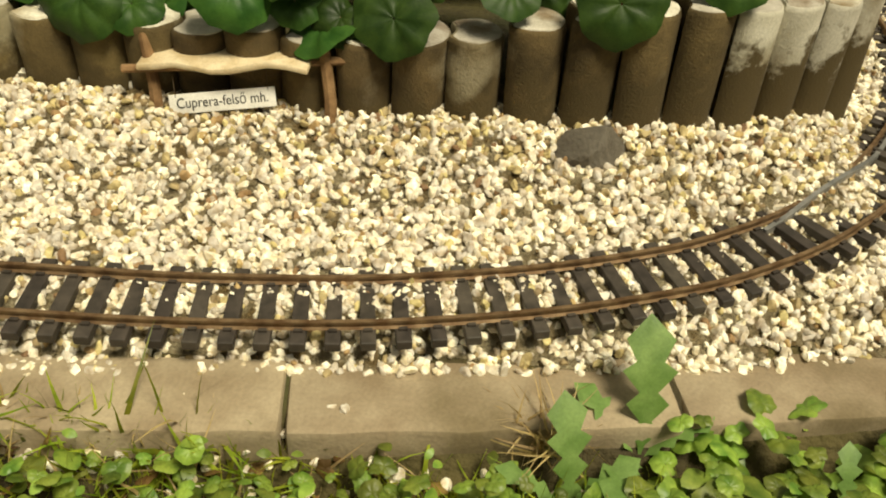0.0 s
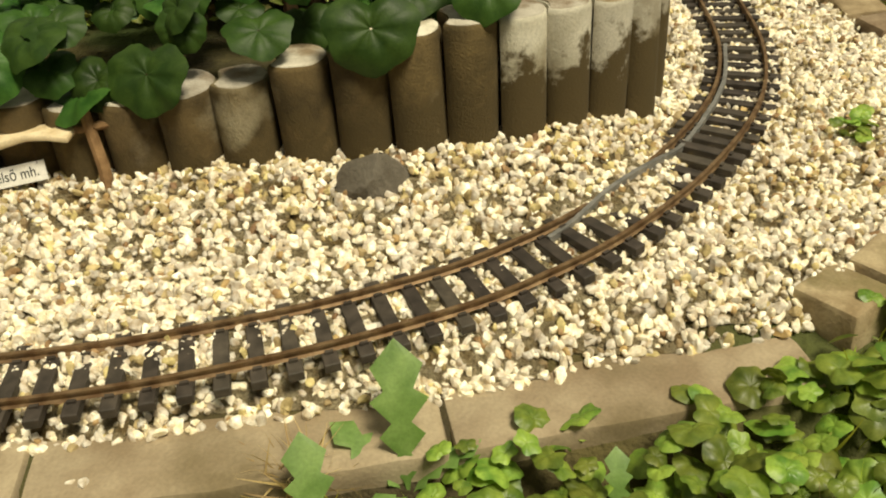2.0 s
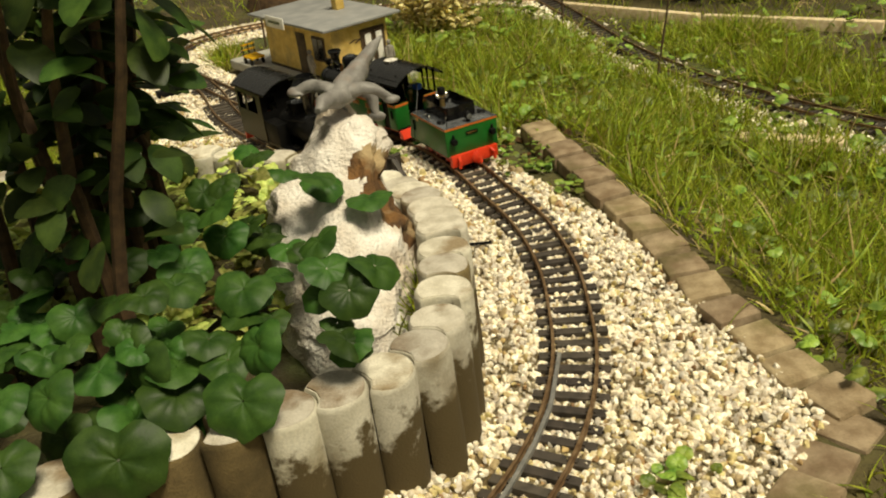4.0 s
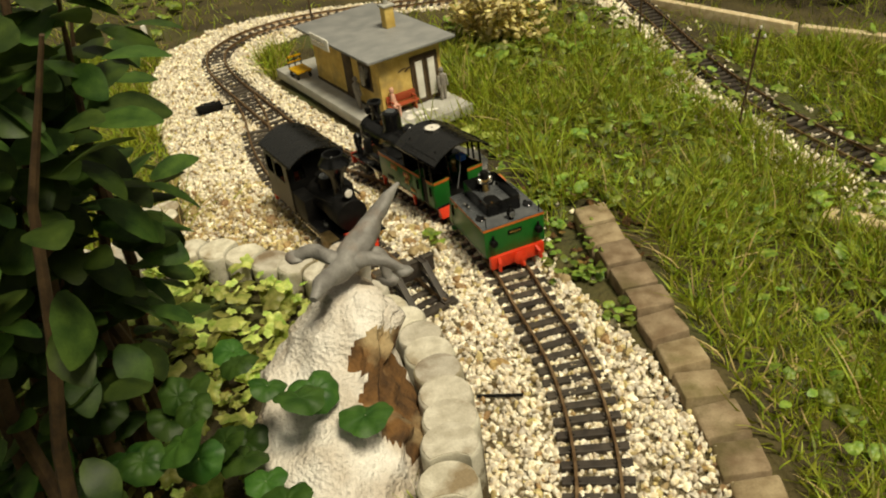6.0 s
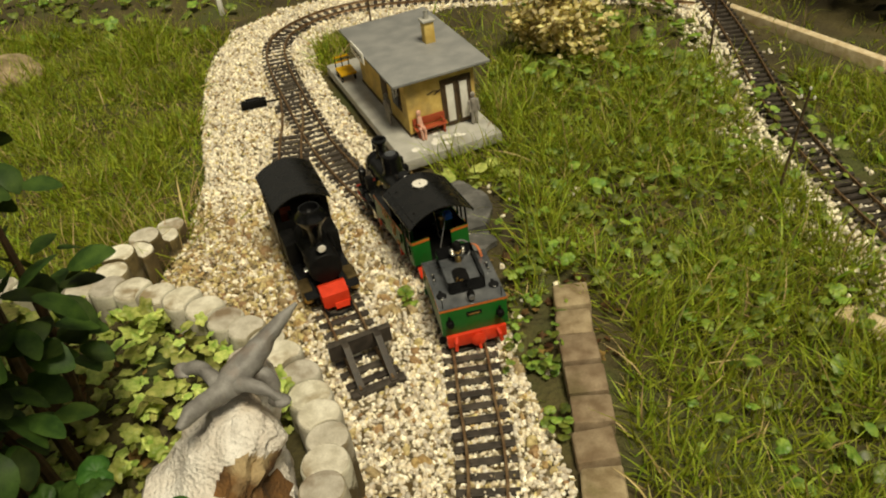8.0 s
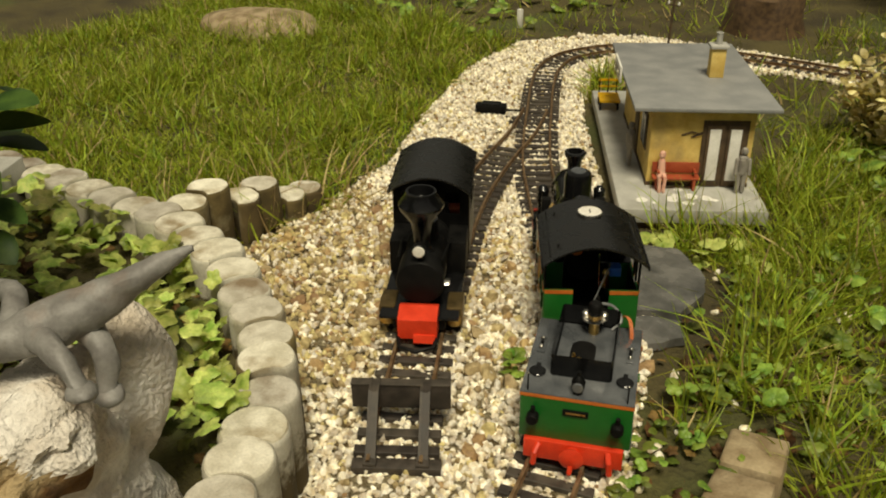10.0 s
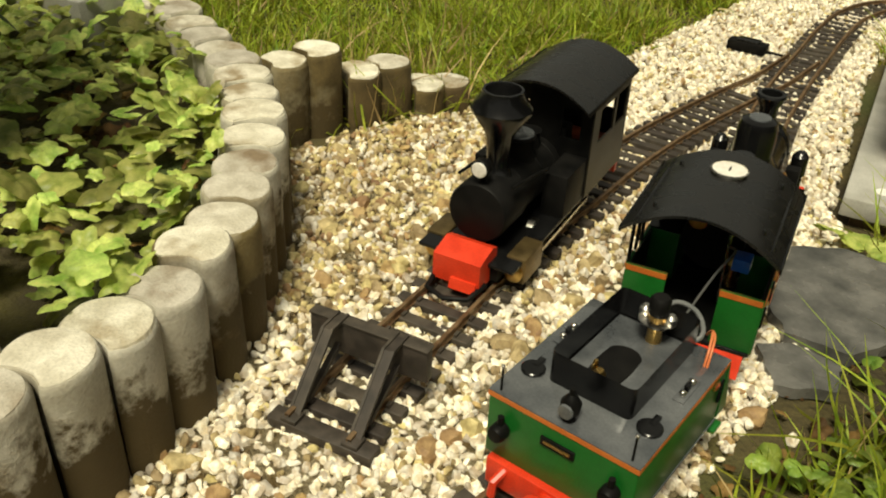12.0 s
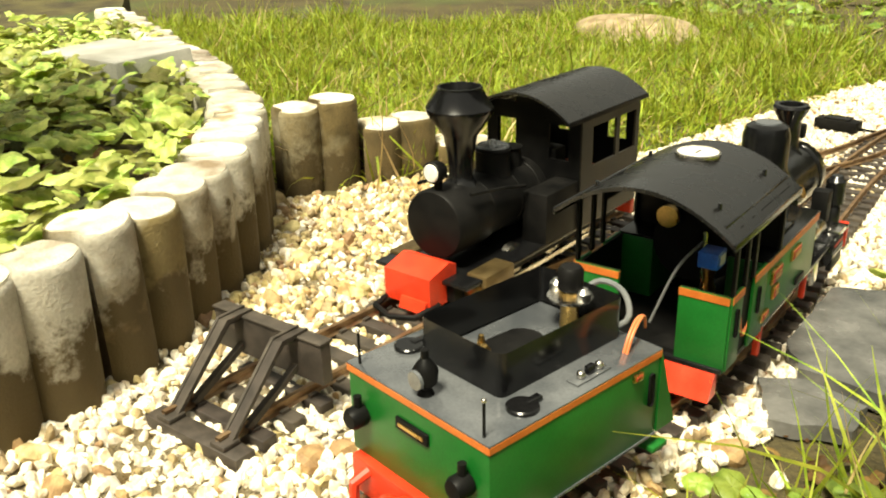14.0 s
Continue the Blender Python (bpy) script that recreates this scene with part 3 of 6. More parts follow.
# ---- gravel ----
def pebble_shapes(sub, seeds):
    out = []
    for s in seeds:
        rng = random.Random(s)
        cuts = [(Vector((rng.gauss(0, 1), rng.gauss(0, 1), rng.gauss(0, 1))).normalized(), rng.uniform(0.55, 0.85)) for k in range(6)]
        bm = bmesh.new()
        bmesh.ops.create_icosphere(bm, subdivisions=sub, radius=1.0)
        for v in bm.verts:
            v.co *= 1 + 0.50 * noise.noise(v.co * 0.95 + Vector((s * 3.1, 0, s))) + 0.26 * noise.noise(v.co * 1.9 + Vector((s, s, 0)))
            for n, d in cuts:
                v.co -= n * max(0.0, v.co.dot(n) - d)
        out.append(([tuple(v.co) for v in bm.verts], [[v.index for v in f.verts] for f in bm.faces]))
        bm.free()
    return out


def turned(rng, x, y, z, sx, sy, sz, tilt=180):
    m = np.array(Matrix.LocRotScale((x, y, z), Euler([radians(rng.uniform(-tilt, tilt)), radians(rng.uniform(-tilt, tilt)), rng.uniform(0, 6.3)]), (sx, sy, sz)))
    return m[:3]


def build_gravel():
    rng = random.Random(11)
    shapes = pebble_shapes(2, (1, 2, 3, 4, 5, 6)) 
    small = pebble_shapes(2, (1, 2, 3, 4, 5, 6))
    centre = [p for p in spline(MAIN, 0.02) + spline(SIDING, 0.02)]
    cells = {}
    for p in centre:
        for a in (-1, 0, 1):
            for b in (-1, 0, 1):
                cells.setdefault((int(p.x // 0.06) + a, int(p.y // 0.06) + b), []).append(p)
    pale, brown, yellow, fine = [], [], [], []
    count = 0
    while count < 56000:
        x, y = rng.uniform(-0.6, 0.92), rng.uniform(0.36, 3.05)
        if not inside(x, y, BALLAST):
            continue
        count += 1
        near = min([(p.x - x) ** 2 + (p.y - y) ** 2 for p in cells.get((int(x // 0.06), int(y // 0.06)), [])], default=1.0) < 0.0018
        r = rng.choice((0.0026, 0.0032, 0.0038, 0.0043, 0.0050)) * rng.uniform(0.85, 1.15)
        z = height(x, y) + (rng.uniform(0.0005, 0.0035) if near else rng.uniform(0.0005, 0.0062))
        if near:
            r = min(r, 0.0042)
        row = (rng.randrange(6), turned(rng, x, y, z, r * rng.uniform(1.15, 1.5), r, r * rng.uniform(0.62, 0.85)))
        dirty = max(smooth((0.42 - x) / 0.15) * smooth((y - 1.35) / 0.1) * smooth((2.0 - y) / 0.3), 0.35 * smooth((y - 0.58) / 0.08) * (y < 0.8))
        u = rng.random()
        close = y < 0.85 and -0.3 < x or 1.25 < y < 1.75
        if u < 0.03 + 0.08 * dirty:
            brown.append(row)
        elif u < 0.13 + 0.5 * dirty:
            yellow.append(row)
        else:
            (pale if close and rng.random() < 0.8 else fine).append(row)
    for i in range(260):
        x, y = rng.uniform(0.05, 0.7), rng.uniform(1.2, 1.85)
        far = min([(p.x - x) ** 2 + (p.y - y) ** 2 for p in centre]) > 0.0032
        if inside(x, y, BALLAST) and far:
            r = rng.uniform(0.007, 0.012)
            (yellow if rng.random() < 0.6 else brown).append((rng.randrange(6), turned(rng, x, y, height(x, y) + 0.004, r * 1.3, r, r * 0.8)))
    line = spline(FAR_TRACK, 0.01)
    for i in range(3400):
        p = rng.choice(line)
        x, y = p.x + rng.gauss(-0.05, 0.055), p.y + rng.gauss(-0.03, 0.03)
        if y < 3.4 and x < 1.9:
            r = rng.uniform(0.004, 0.007)
            pale.append((rng.randrange(6), turned(rng, x, y, height(x, y) + 0.002, r * 1.2, r, r * 0.8)))
    for i in range(30):
        x, y = rng.uniform(0.50, 0.72), rng.uniform(1.45, 1.98)
        if not inside(x, y, BALLAST):
            r = rng.uniform(0.003, 0.0065)
            pale.append((rng.randrange(6), turned(rng, x, y, height(x, y) + 0.002, r * 1.2, r, r * 0.8)))
    for i in range(260):
        x, y = rng.uniform(-0.3, 0.35), 0.345 + rng.gauss(0, 0.02)
        r = rng.uniform(0.003, 0.006)
        pale.append((rng.randrange(6), turned(rng, x, y, height(x, y) + 0.002, r * 1.2, r, r * 0.8)))
    stuff("gravel", shapes, pale, PEBBLE, "cream-white broken gravel round the tracks", "gravel", smooth=False)
    stuff("fine_gravel", small, fine, PEBBLE, "cream-white fine gravel along the tracks", "gravel", smooth=False)
    stuff("yellow_gravel", small, yellow, PEBBLE_YELLOW, "yellowed and dirty gravel beside the siding", "gravel", smooth=False)
    stuff("brown_gravel", small, brown, PEBBLE_BROWN, "single brown pebbles among the gravel", "gravel", smooth=False)


# ---- green locomotive and tender ----
def roof_outline(half, z_eave, z_top, thick, n=12):
    up = [(-half + 2 * half * i / n, z_eave + (z_top - z_eave) * (1 - ((2 * i / n - 1)) ** 2)) for i in range(n + 1)]
    return up + [(a, b - thick) for a, b in up[::-1]]


def wheel(parent, x, y, r, red=True):
    w = part("wheel", lathe((x, y, r + 0.011), [(0, -0.002), (r * 0.8, -0.002), (r, -0.003), (r, 0.002), (r * 0.8, 0.0025), (r * 0.75, 0.001), (r * 0.25, 0.001), (r * 0.2, 0.003), (0, 0.003)], 20, axis=(0, math.copysign(1, y), 0)), RED if red else MATT, parent, "red spoked wheel" if red else "")
    part("tyre", lathe((x, y, r + 0.011), [(r * 0.86, -0.0032), (r * 1.06, -0.003), (r * 1.02, 0.0026), (r * 0.86, 0.003)], 20, axis=(0, math.copysign(1, y), 0)), STEEL, w)


def plate(parent, x, z, y, w, h, name="number_plate"):
    p = part(name, box(x - w / 2, x + w / 2, y - 0.0012, y + 0.0012, z - h / 2, z + h / 2, 0.0004), BRASS, parent, "small brass-edged red plate")
    part("plate_face", box(x - w / 2 + 0.001, x + w / 2 - 0.001, y - 0.0016, y + 0.0016, z - h / 2 + 0.001, z + h / 2 - 0.001), PLATE, p, smooth=False)
    for k in (-1, 1):
        part("text_bar", box(x - w * 0.32, x + w * 0.32, y - 0.0019, y + 0.0019, z + k * h * 0.13 - h * 0.06, z + k * h * 0.13 + h * 0.06), BRASS, p, smooth=False)


def green_locomotive(m):
    L = thing("green_steam_locomotive", "green and black model steam locomotive with red frame and brass fittings", "locomotive", m)
    part("frame", box(0.0, 0.275, -0.026, 0.026, 0.018, 0.034, 0.001), RED, L, "red frame")
    part("front_beam", box(0.275, 0.282, -0.046, 0.046, 0.016, 0.036, 0.001), RED, L, "red buffer beam")
    part("front_buffer", lathe((0.282, 0, 0.026), [(0.006, 0), (0.006, 0.008), (0.011, 0.009), (0.012, 0.011), (0.010, 0.013), (0, 0.0135)], 16, axis=(1, 0, 0)), MATT, L)
    part("footplate", box(-0.004, 0.276, -0.047, 0.047, 0.033, 0.036, 0.0006), BLACK, L)
    for s in (-1, 1):
        tank = part("side_tank", box(0.058, 0.166, s * 0.036 - 0.012, s * 0.036 + 0.012, 0.036, 0.079, 0.0012), GREEN, L, "green side tank")
        part("tank_top", box(0.058, 0.167, s * 0.036 - 0.0125, s * 0.036 + 0.0125, 0.079, 0.0805, 0.0004), BLACK, tank)
        part("lining", box(0.059, 0.1665, s * 0.0482 - 0.0004, s * 0.0482 + 0.0004, 0.0745, 0.0788), ORANGE, tank, "orange lining", False)
        part("tank_lid", box(0.110, 0.132, s * 0.036 - 0.006, s * 0.036 + 0.006, 0.0805, 0.083, 0.0008), BLACK, tank)
        part("footstep", box(0.125, 0.143, s * 0.0482 - 0.0012, s * 0.0482 + 0.0012, 0.040, 0.0445, 0.0006), MATT, tank)
        plate(tank, 0.078, 0.066, s * 0.0484, 0.018, 0.0095)
        plate(tank, 0.117, 0.067, s * 0.0484, 0.018, 0.0075)
        plate(tank, 0.079, 0.054, s * 0.0484, 0.010, 0.0085)
        plate(tank, 0.062, 0.044, s * 0.0484, 0.012, 0.0055)
        side = part("cab_side", box(0.0, 0.018, s * 0.0475 - 0.001, s * 0.0475 + 0.001, 0.034, 0.080, 0.0003), GREEN, L, "green cab side")
        part("lining", box(0.0, 0.018, s * 0.0487 - 0.0003, s * 0.0487 + 0.0003, 0.0755, 0.0798), ORANGE, side, smooth=False)
        part("slot", box(0.006, 0.0105, s * 0.0487 - 0.0004, s * 0.0487 + 0.0004, 0.053, 0.070, 0.0015), MATT, side)
        fr = part("cab_side", box(0.036, 0.060, s * 0.0475 - 0.001, s * 0.0475 + 0.001, 0.034, 0.080, 0.0003), GREEN, L, "green cab side")
        part("lining", box(0.036, 0.0595, s * 0.0487 - 0.0003, s * 0.0487 + 0.0003, 0.0755, 0.0798), ORANGE, fr, smooth=False)
        part("slot", box(0.0425, 0.047, s * 0.0487 - 0.0004, s * 0.0487 + 0.0004, 0.053, 0.070, 0.0015), MATT, fr)
        for x in (0.002, 0.020, 0.034, 0.082):
            part("cab_pillar", box(x - 0.002, x + 0.002, s * 0.0475 - 0.001, s * 0.0475 + 0.001, 0.08, 0.121, 0.0003), MATT, L)
        part("cab_upper_side", box(0.036, 0.084, s * 0.0474 - 0.001, s * 0.0474 + 0.001, 0.108, 0.121, 0.0003), MATT, L)
        part("cylinder", lathe((0.222, s * 0.038, 0.027), [(0.010, 0), (0.0115, 0.001), (0.0115, 0.031), (0.010, 0.032)], 16, axis=(1, 0, 0)), BLACK, L)
        cp = part("cylinder_cover", box(0.224, 0.252, s * 0.047 - 0.002, s * 0.047 + 0.002, 0.014, 0.036, 0.0008), MATT, L)
        part("lining", box(0.226, 0.250, s * 0.0493 - 0.0002, s * 0.0493 + 0.0002, 0.0335, 0.0342), PLATE, cp, smooth=False)
        part("piston_rod", rod((0.19, s * 0.041, 0.028), (0.225, s * 0.041, 0.028), 0.0013), STEEL, L)
        part("connecting_rod", box(0.08, 0.20, s * 0.041 - 0.001, s * 0.041 + 0.001, 0.0235, 0.0275, 0.0005), STEEL, L)
        part("coupling_rod", box(0.075, 0.165, s * 0.038 - 0.001, s * 0.038 + 0.001, 0.0165, 0.0205, 0.0005), STEEL, L)
        part("slide_bar", box(0.165, 0.222, s * 0.042 - 0.001, s * 0.042 + 0.001, 0.031, 0.0325), STEEL, L)
        part("crosshead", box(0.185, 0.198, s * 0.043 - 0.003, s * 0.043 + 0.003, 0.016, 0.035, 0.001), STEEL, L)
        part("valve_gear", rod((0.15, s * 0.043, 0.036), (0.188, s * 0.043, 0.020), 0.0014), STEEL, L)
        part("bracket", box(0.068, 0.073, s * 0.044 - 0.002, s * 0.044 + 0.002, 0.012, 0.036, 0.0005), RED, L, "red bracket")
        part("bracket", box(0.165, 0.169, s * 0.044 - 0.002, s * 0.044 + 0.002, 0.014, 0.036, 0.0005), RED, L, "red bracket")
        for x in (0.085, 0.125, 0.163, 0.205):
            wheel(L, x, s * 0.0245, 0.0135)
        part("air_pump", lathe((0.262, s * 0.036, 0.040), [(0.006, 0), (0.006, 0.012), (0.0045, 0.014), (0.0075, 0.016), (0.0075, 0.034), (0.004, 0.038)], 14), BLACK, L)
        part("air_tank", lathe((0.172, s * 0.040, 0.056), [(0.0045, 0), (0.0055, 0.002), (0.0055, 0.033), (0.0045, 0.035)], 14, axis=(1, 0, 0)), STEEL if s < 0 else BLACK, L)
        part("front_step", box(0.243, 0.262, s * 0.040 - 0.008, s * 0.040 + 0.008, 0.036, 0.040, 0.0008), STEEL if s < 0 else BLACK, L)
        part("toolbox", box(0.225, 0.236, s * 0.034 - 0.006, s * 0.034 + 0.006, 0.050, 0.075, 0.0008), MATT, L)
        v = part("valve_wheel", lathe((0.182, s * 0.030, 0.086), [(0.0015, -0.006), (0.0015, 0), (0.0048, 0.0005), (0.0048, 0.002), (0, 0.002)], 12, axis=(0, s, 0.5)), BRASS, L)
    part("boiler", lathe((0.080, 0, 0.074), [(0.0245, 0), (0.0245, 0.18), (0.0255, 0.181), (0.0255, 0.190), (0.023, 0.194), (0.012, 0.197), (0, 0.198)], 32, axis=(1, 0, 0)), BLACK, L)
    for x in (0.105, 0.15, 0.20, 0.256):
        part("boiler_band", lathe((x, 0, 0.074), [(0.0249, 0), (0.0252, 0.0004), (0.0252, 0.0022), (0.0249, 0.0026)], 32, axis=(1, 0, 0)), BLACK, L)
    part("handrail", tube([(0.10, -0.0235, 0.088), (0.16, -0.0245, 0.087), (0.165, -0.025, 0.080), (0.166, -0.026, 0.06)], 0.0011), BLACK, L)
    part("handrail", tube([(0.10, 0.0235, 0.088), (0.16, 0.0245, 0.087), (0.165, 0.025, 0.080), (0.166, 0.026, 0.06)], 0.0011), BLACK, L)
    part("sand_dome", lathe((0.133, 0, 0.094), [(0.013, 0), (0.0115, 0.004), (0.0105, 0.006), (0.0105, 0.018), (0.0115, 0.019), (0.0115, 0.023), (0.008, 0.0265), (0, 0.027)], 24), BLACK, L)
    part("sand_pipe", tube([(0.133, -0.011, 0.10), (0.134, -0.02, 0.096), (0.137, -0.026, 0.08)], 0.0012), BLACK, L)
    dome = part("steam_dome", lathe((0.190, 0, 0.092), [(0.020, 0), (0.0175, 0.004), (0.0165, 0.008), (0.0165, 0.030), (0.0145, 0.036), (0.011, 0.038), (0, 0.038)], 28), BLACK, L)
    part("lid", lathe((0.190, 0, 0.1298), [(0.0095, 0), (0.009, 0.0012), (0, 0.0014)], 20), TOPGREY, dome)
    part("bell", lathe((0.218, 0, 0.098), [(0.0075, 0), (0.0075, 0.004), (0.005, 0.010), (0.002, 0.012), (0, 0.012)], 16), mat("copper", (0.30, 0.12, 0.05), (0.42, 0.20, 0.08), 0.35, 80, 700, metal=1, bump=0.05), L, "copper bell")
    part("pipe", rod((0.218, 0.006, 0.108), (0.24, 0.004, 0.112), 0.003), BLACK, L)
    part("chimney", lathe((0.244, 0, 0.094), [(0.0135, 0), (0.0095, 0.004), (0.0085, 0.008), (0.0085, 0.027), (0.0125, 0.034), (0.0135, 0.037), (0.0125, 0.039), (0.009, 0.039), (0.008, 0.030), (0, 0.028)], 24), BLACK, L)
    lamp = part("headlight", box(0.268, 0.276, -0.0055, 0.0055, 0.101, 0.112, 0.001), MATT, L)
    part("lens", lathe((0.276, 0, 0.1065), [(0.004, 0), (0.0035, 0.001), (0, 0.0012)], 14, axis=(1, 0, 0)), STEEL, lamp)
    part("lamp_bracket", rod((0.270, 0, 0.092), (0.270, 0, 0.102), 0.0018), MATT, L)
    part("whistle", lathe((0.106, 0.004, 0.096), [(0.004, 0), (0.0035, 0.004), (0.003, 0.01), (0.0042, 0.012), (0.0042, 0.022), (0.002, 0.024)], 14), BLACK, L)
    part("smokebox_handle", rod((0.278, -0.006, 0.074), (0.278, 0.006, 0.074), 0.001), STEEL, L)
    part("cab_front", box(0.083, 0.085, -0.047, 0.047, 0.080, 0.122, 0.0003), MATT, L)
    for s in (-1, 1):
        part("cab_lining", box(0.001, 0.082, s * 0.0458 - 0.0005, s * 0.0458 + 0.0005, 0.037, 0.079), MATT, L, smooth=False)
    part("cab_floor", box(0.0, 0.083, -0.046, 0.046, 0.036, 0.039), MATT, L)
    for s in (-1, 1):
        part("cab_back_lining", box(0.0002, 0.0012, s * 0.033 - 0.0145, s * 0.033 + 0.0145, 0.036, 0.080), MATT, L, smooth=False)
        part("cab_back", box(-0.002, 0.0, s * 0.033 - 0.0145, s * 0.033 + 0.0145, 0.034, 0.080, 0.0003), GREEN, L, "green cab back panel")
        part("lining", box(-0.0024, 0.0002, s * 0.033 - 0.0145, s * 0.033 + 0.0145, 0.0755, 0.0798), ORANGE, L, smooth=False)
    part("drawbar_shield", prism([(-0.012, 0.018), (0.0, 0.018), (0.0, 0.033), (-0.004, 0.033)], -0.044, 0.044), RED, L, "red rear beam")
    roof = part("cab_roof", prism(roof_outline(0.053, 0.117, 0.139, 0.0022, 18), -0.020, 0.094, axis="x"), SATIN, L, "curved satin black cab roof")
    for s in (-1, 1):
        part("gutter", box(-0.020, 0.094, s * 0.0525 - 0.0008, s * 0.0525 + 0.0008, 0.114, 0.1185, 0.0004), BLACK, roof)
        part("rain_strip", box(-0.012, 0.09, s * 0.044 - 0.0008, s * 0.044 + 0.0008, 0.1215, 0.1245, 0.0004), BLACK, roof)
        for x in (0.0, 0.072):
            part("hook", rod((x, s * 0.036, 0.126), (x, s * 0.036, 0.132), 0.0012), BLACK, roof)
    hatch = part("roof_hatch", lathe((0.058, 0.0, 0.1375), [(0.012, 0), (0.0125, 0.001), (0.0125, 0.0028), (0.0105, 0.003), (0, 0.0031)], 28), CREAM, roof, "round white pressure gauge on the roof")
    part("hatch_rim", lathe((0.058, 0.0, 0.1385), [(0.0125, 0), (0.0134, 0.0005), (0.0134, 0.0022), (0.0122, 0.0026), (0.0122, 0.0015)], 28), STEEL, hatch)
    part("gauge_needle", box(0.055, 0.062, -0.0006, 0.0006, 0.1405, 0.1409), MATT, hatch, smooth=False)
    part("firebox", lathe((0.055, 0, 0.082), [(0.023, 0), (0.023, 0.026), (0.02, 0.028)], 24, axis=(1, 0, 0)), MATT, L)
    part("pressure_gauge", lathe((0.052, 0.012, 0.100), [(0.007, 0), (0.007, -0.004), (0, -0.004)], 16, axis=(1, 0, 0)), BRASS, L)
    part("lever", rod((0.045, -0.015, 0.04), (0.050, -0.012, 0.095), 0.0018), STEEL, L)
    part("steam_valve", lathe((0.040, -0.02, 0.060), [(0.004, 0), (0.005, 0.004), (0.003, 0.01), (0.005, 0.018), (0.003, 0.022)], 12), BRASS, L)
    part("servo_box", box(0.018, 0.032, -0.032, -0.020, 0.085, 0.095, 0.0008), BLUE, L, "blue plastic servo")
    part("servo_label", box(0.022, 0.029, -0.0324, -0.031, 0.087, 0.093), WHITE, L, smooth=False)
    part("wire", tube([(0.020, -0.046, 0.066), (0.022, -0.047, 0.052), (0.028, -0.047, 0.045), (0.036, -0.046, 0.047), (0.038, -0.044, 0.055)], 0.0012), PINKWIRE, L, "pink wire")
    part("wire", tube(spline([(0.004, 0.0, 0.05), (0.008, -0.012, 0.085), (0.022, -0.020, 0.098), (0.040, -0.014, 0.090)], 0.003), 0.0009), GREYWIRE, L)
    return L


def green_tender(m):
    T = thing("green_tender", "green model tender with orange lining and open black tub", "tender", m)
    part("frame", box(0.004, 0.112, -0.030, 0.030, 0.014, 0.034, 0.001), RED, T, "red frame")
    part("rear_beam", box(-0.005, 0.004, -0.043, 0.043, 0.014, 0.034, 0.001), RED, T, "red rear buffer beam")
    part("buffer", lathe((-0.005, 0, 0.026), [(0.006, 0), (0.006, 0.006), (0.010, 0.007), (0.011, 0.009), (0.008, 0.011), (0, 0.0115)], 16, axis=(-1, 0, 0)), RED, T)
    part("coupling_hook", tube([(-0.006, 0, 0.018), (-0.018, 0, 0.016), (-0.024, 0, 0.020), (-0.022, 0, 0.025)], 0.0022), RED, T)
    for s in (-1, 1):
        part("steam_pipe", tube([(-0.004, s * 0.030, 0.030), (-0.012, s * 0.032, 0.026), (-0.012, s * 0.033, 0.014)], 0.0028), RED, T)
    body = part("body", box(0, 0.117, -0.048, 0.048, 0.033, 0.080, 0.0014), GREEN, T, "green painted body")
    part("top_deck", box(-0.0004, 0.1174, -0.0484, 0.0484, 0.0800, 0.0812, 0.0004), TOPGREY, body, "grey-black deck with sky sheen put into its colour")
    for s in (-1, 1):
        part("lining", box(-0.0003, 0.1173, s * 0.0481 - 0.0004, s * 0.0481 + 0.0004, 0.0768, 0.0800), ORANGE, body, smooth=False)
        part("sill", box(0.002, 0.116, s * 0.0483 - 0.0004, s * 0.0483 + 0.0004, 0.033, 0.0342), TOPGREY, body, smooth=False)
        part("wing", prism([(0.117, 0.034), (0.132, 0.034), (0.117, 0.080)], s * 0.0475 - 0.001, s * 0.0475 + 0.001), GREEN, T, "green wing plate", False)
        part("slot", box(0.108, 0.112, s * 0.0482 - 0.0004, s * 0.0482 + 0.0004, 0.052, 0.070, 0.0014), MATT, body)
        plate(body, 0.098, 0.073, s * 0.0484, 0.007, 0.004)
        part("step", box(0.112, 0.124, s * 0.046 - 0.005, s * 0.046 + 0.005, 0.024, 0.027, 0.0005), GREEN, T)
        part("filler_lid", lathe((0.030, s * 0.038, 0.0812), [(0.0075, 0), (0.0075, 0.0014), (0.0068, 0.002), (0, 0.002)], 20), BLACK, T)
        part("latch", box(0.032, 0.041, s * 0.038 - 0.002, s * 0.038 + 0.002, 0.0812, 0.0838, 0.0006), BLACK, T)
        part("bracket_plate", box(0.060, 0.084, s * 0.040 - 0.0035, s * 0.040 + 0.0035, 0.0812, 0.0822, 0.0003), TOPGREY, T)
        part("knob", ball((0.066, s * 0.040, 0.084), 0.0022), STEEL, T)
        part("knob", ball((0.079, s * 0.040, 0.084), 0.0022), STEEL, T)
        part("switch_lever", box(0.070, 0.075, s * 0.040 - 0.0015, s * 0.040 + 0.0015, 0.0822, 0.0865, 0.0005), BLACK, T)
        post = part("lamp_iron", rod((0.003, s * 0.042, 0.081), (0.003, s * 0.042, 0.0985), 0.0007), MATT, T)
        part("lamp_iron_tip", ball((0.003, s * 0.042, 0.0985), 0.0012), STEEL, post)
        lamp = part("rear_lamp", lathe((-0.001, s * 0.036, 0.058), [(0.0052, 0), (0.0056, 0.001), (0.0056, 0.007), (0.0045, 0.009), (0, 0.0095)], 16, axis=(-1, 0, 0)), MATT, T)
        part("lamp_chimney", rod((-0.004, s * 0.036, 0.063), (-0.004, s * 0.036, 0.069), 0.002), MATT, lamp)
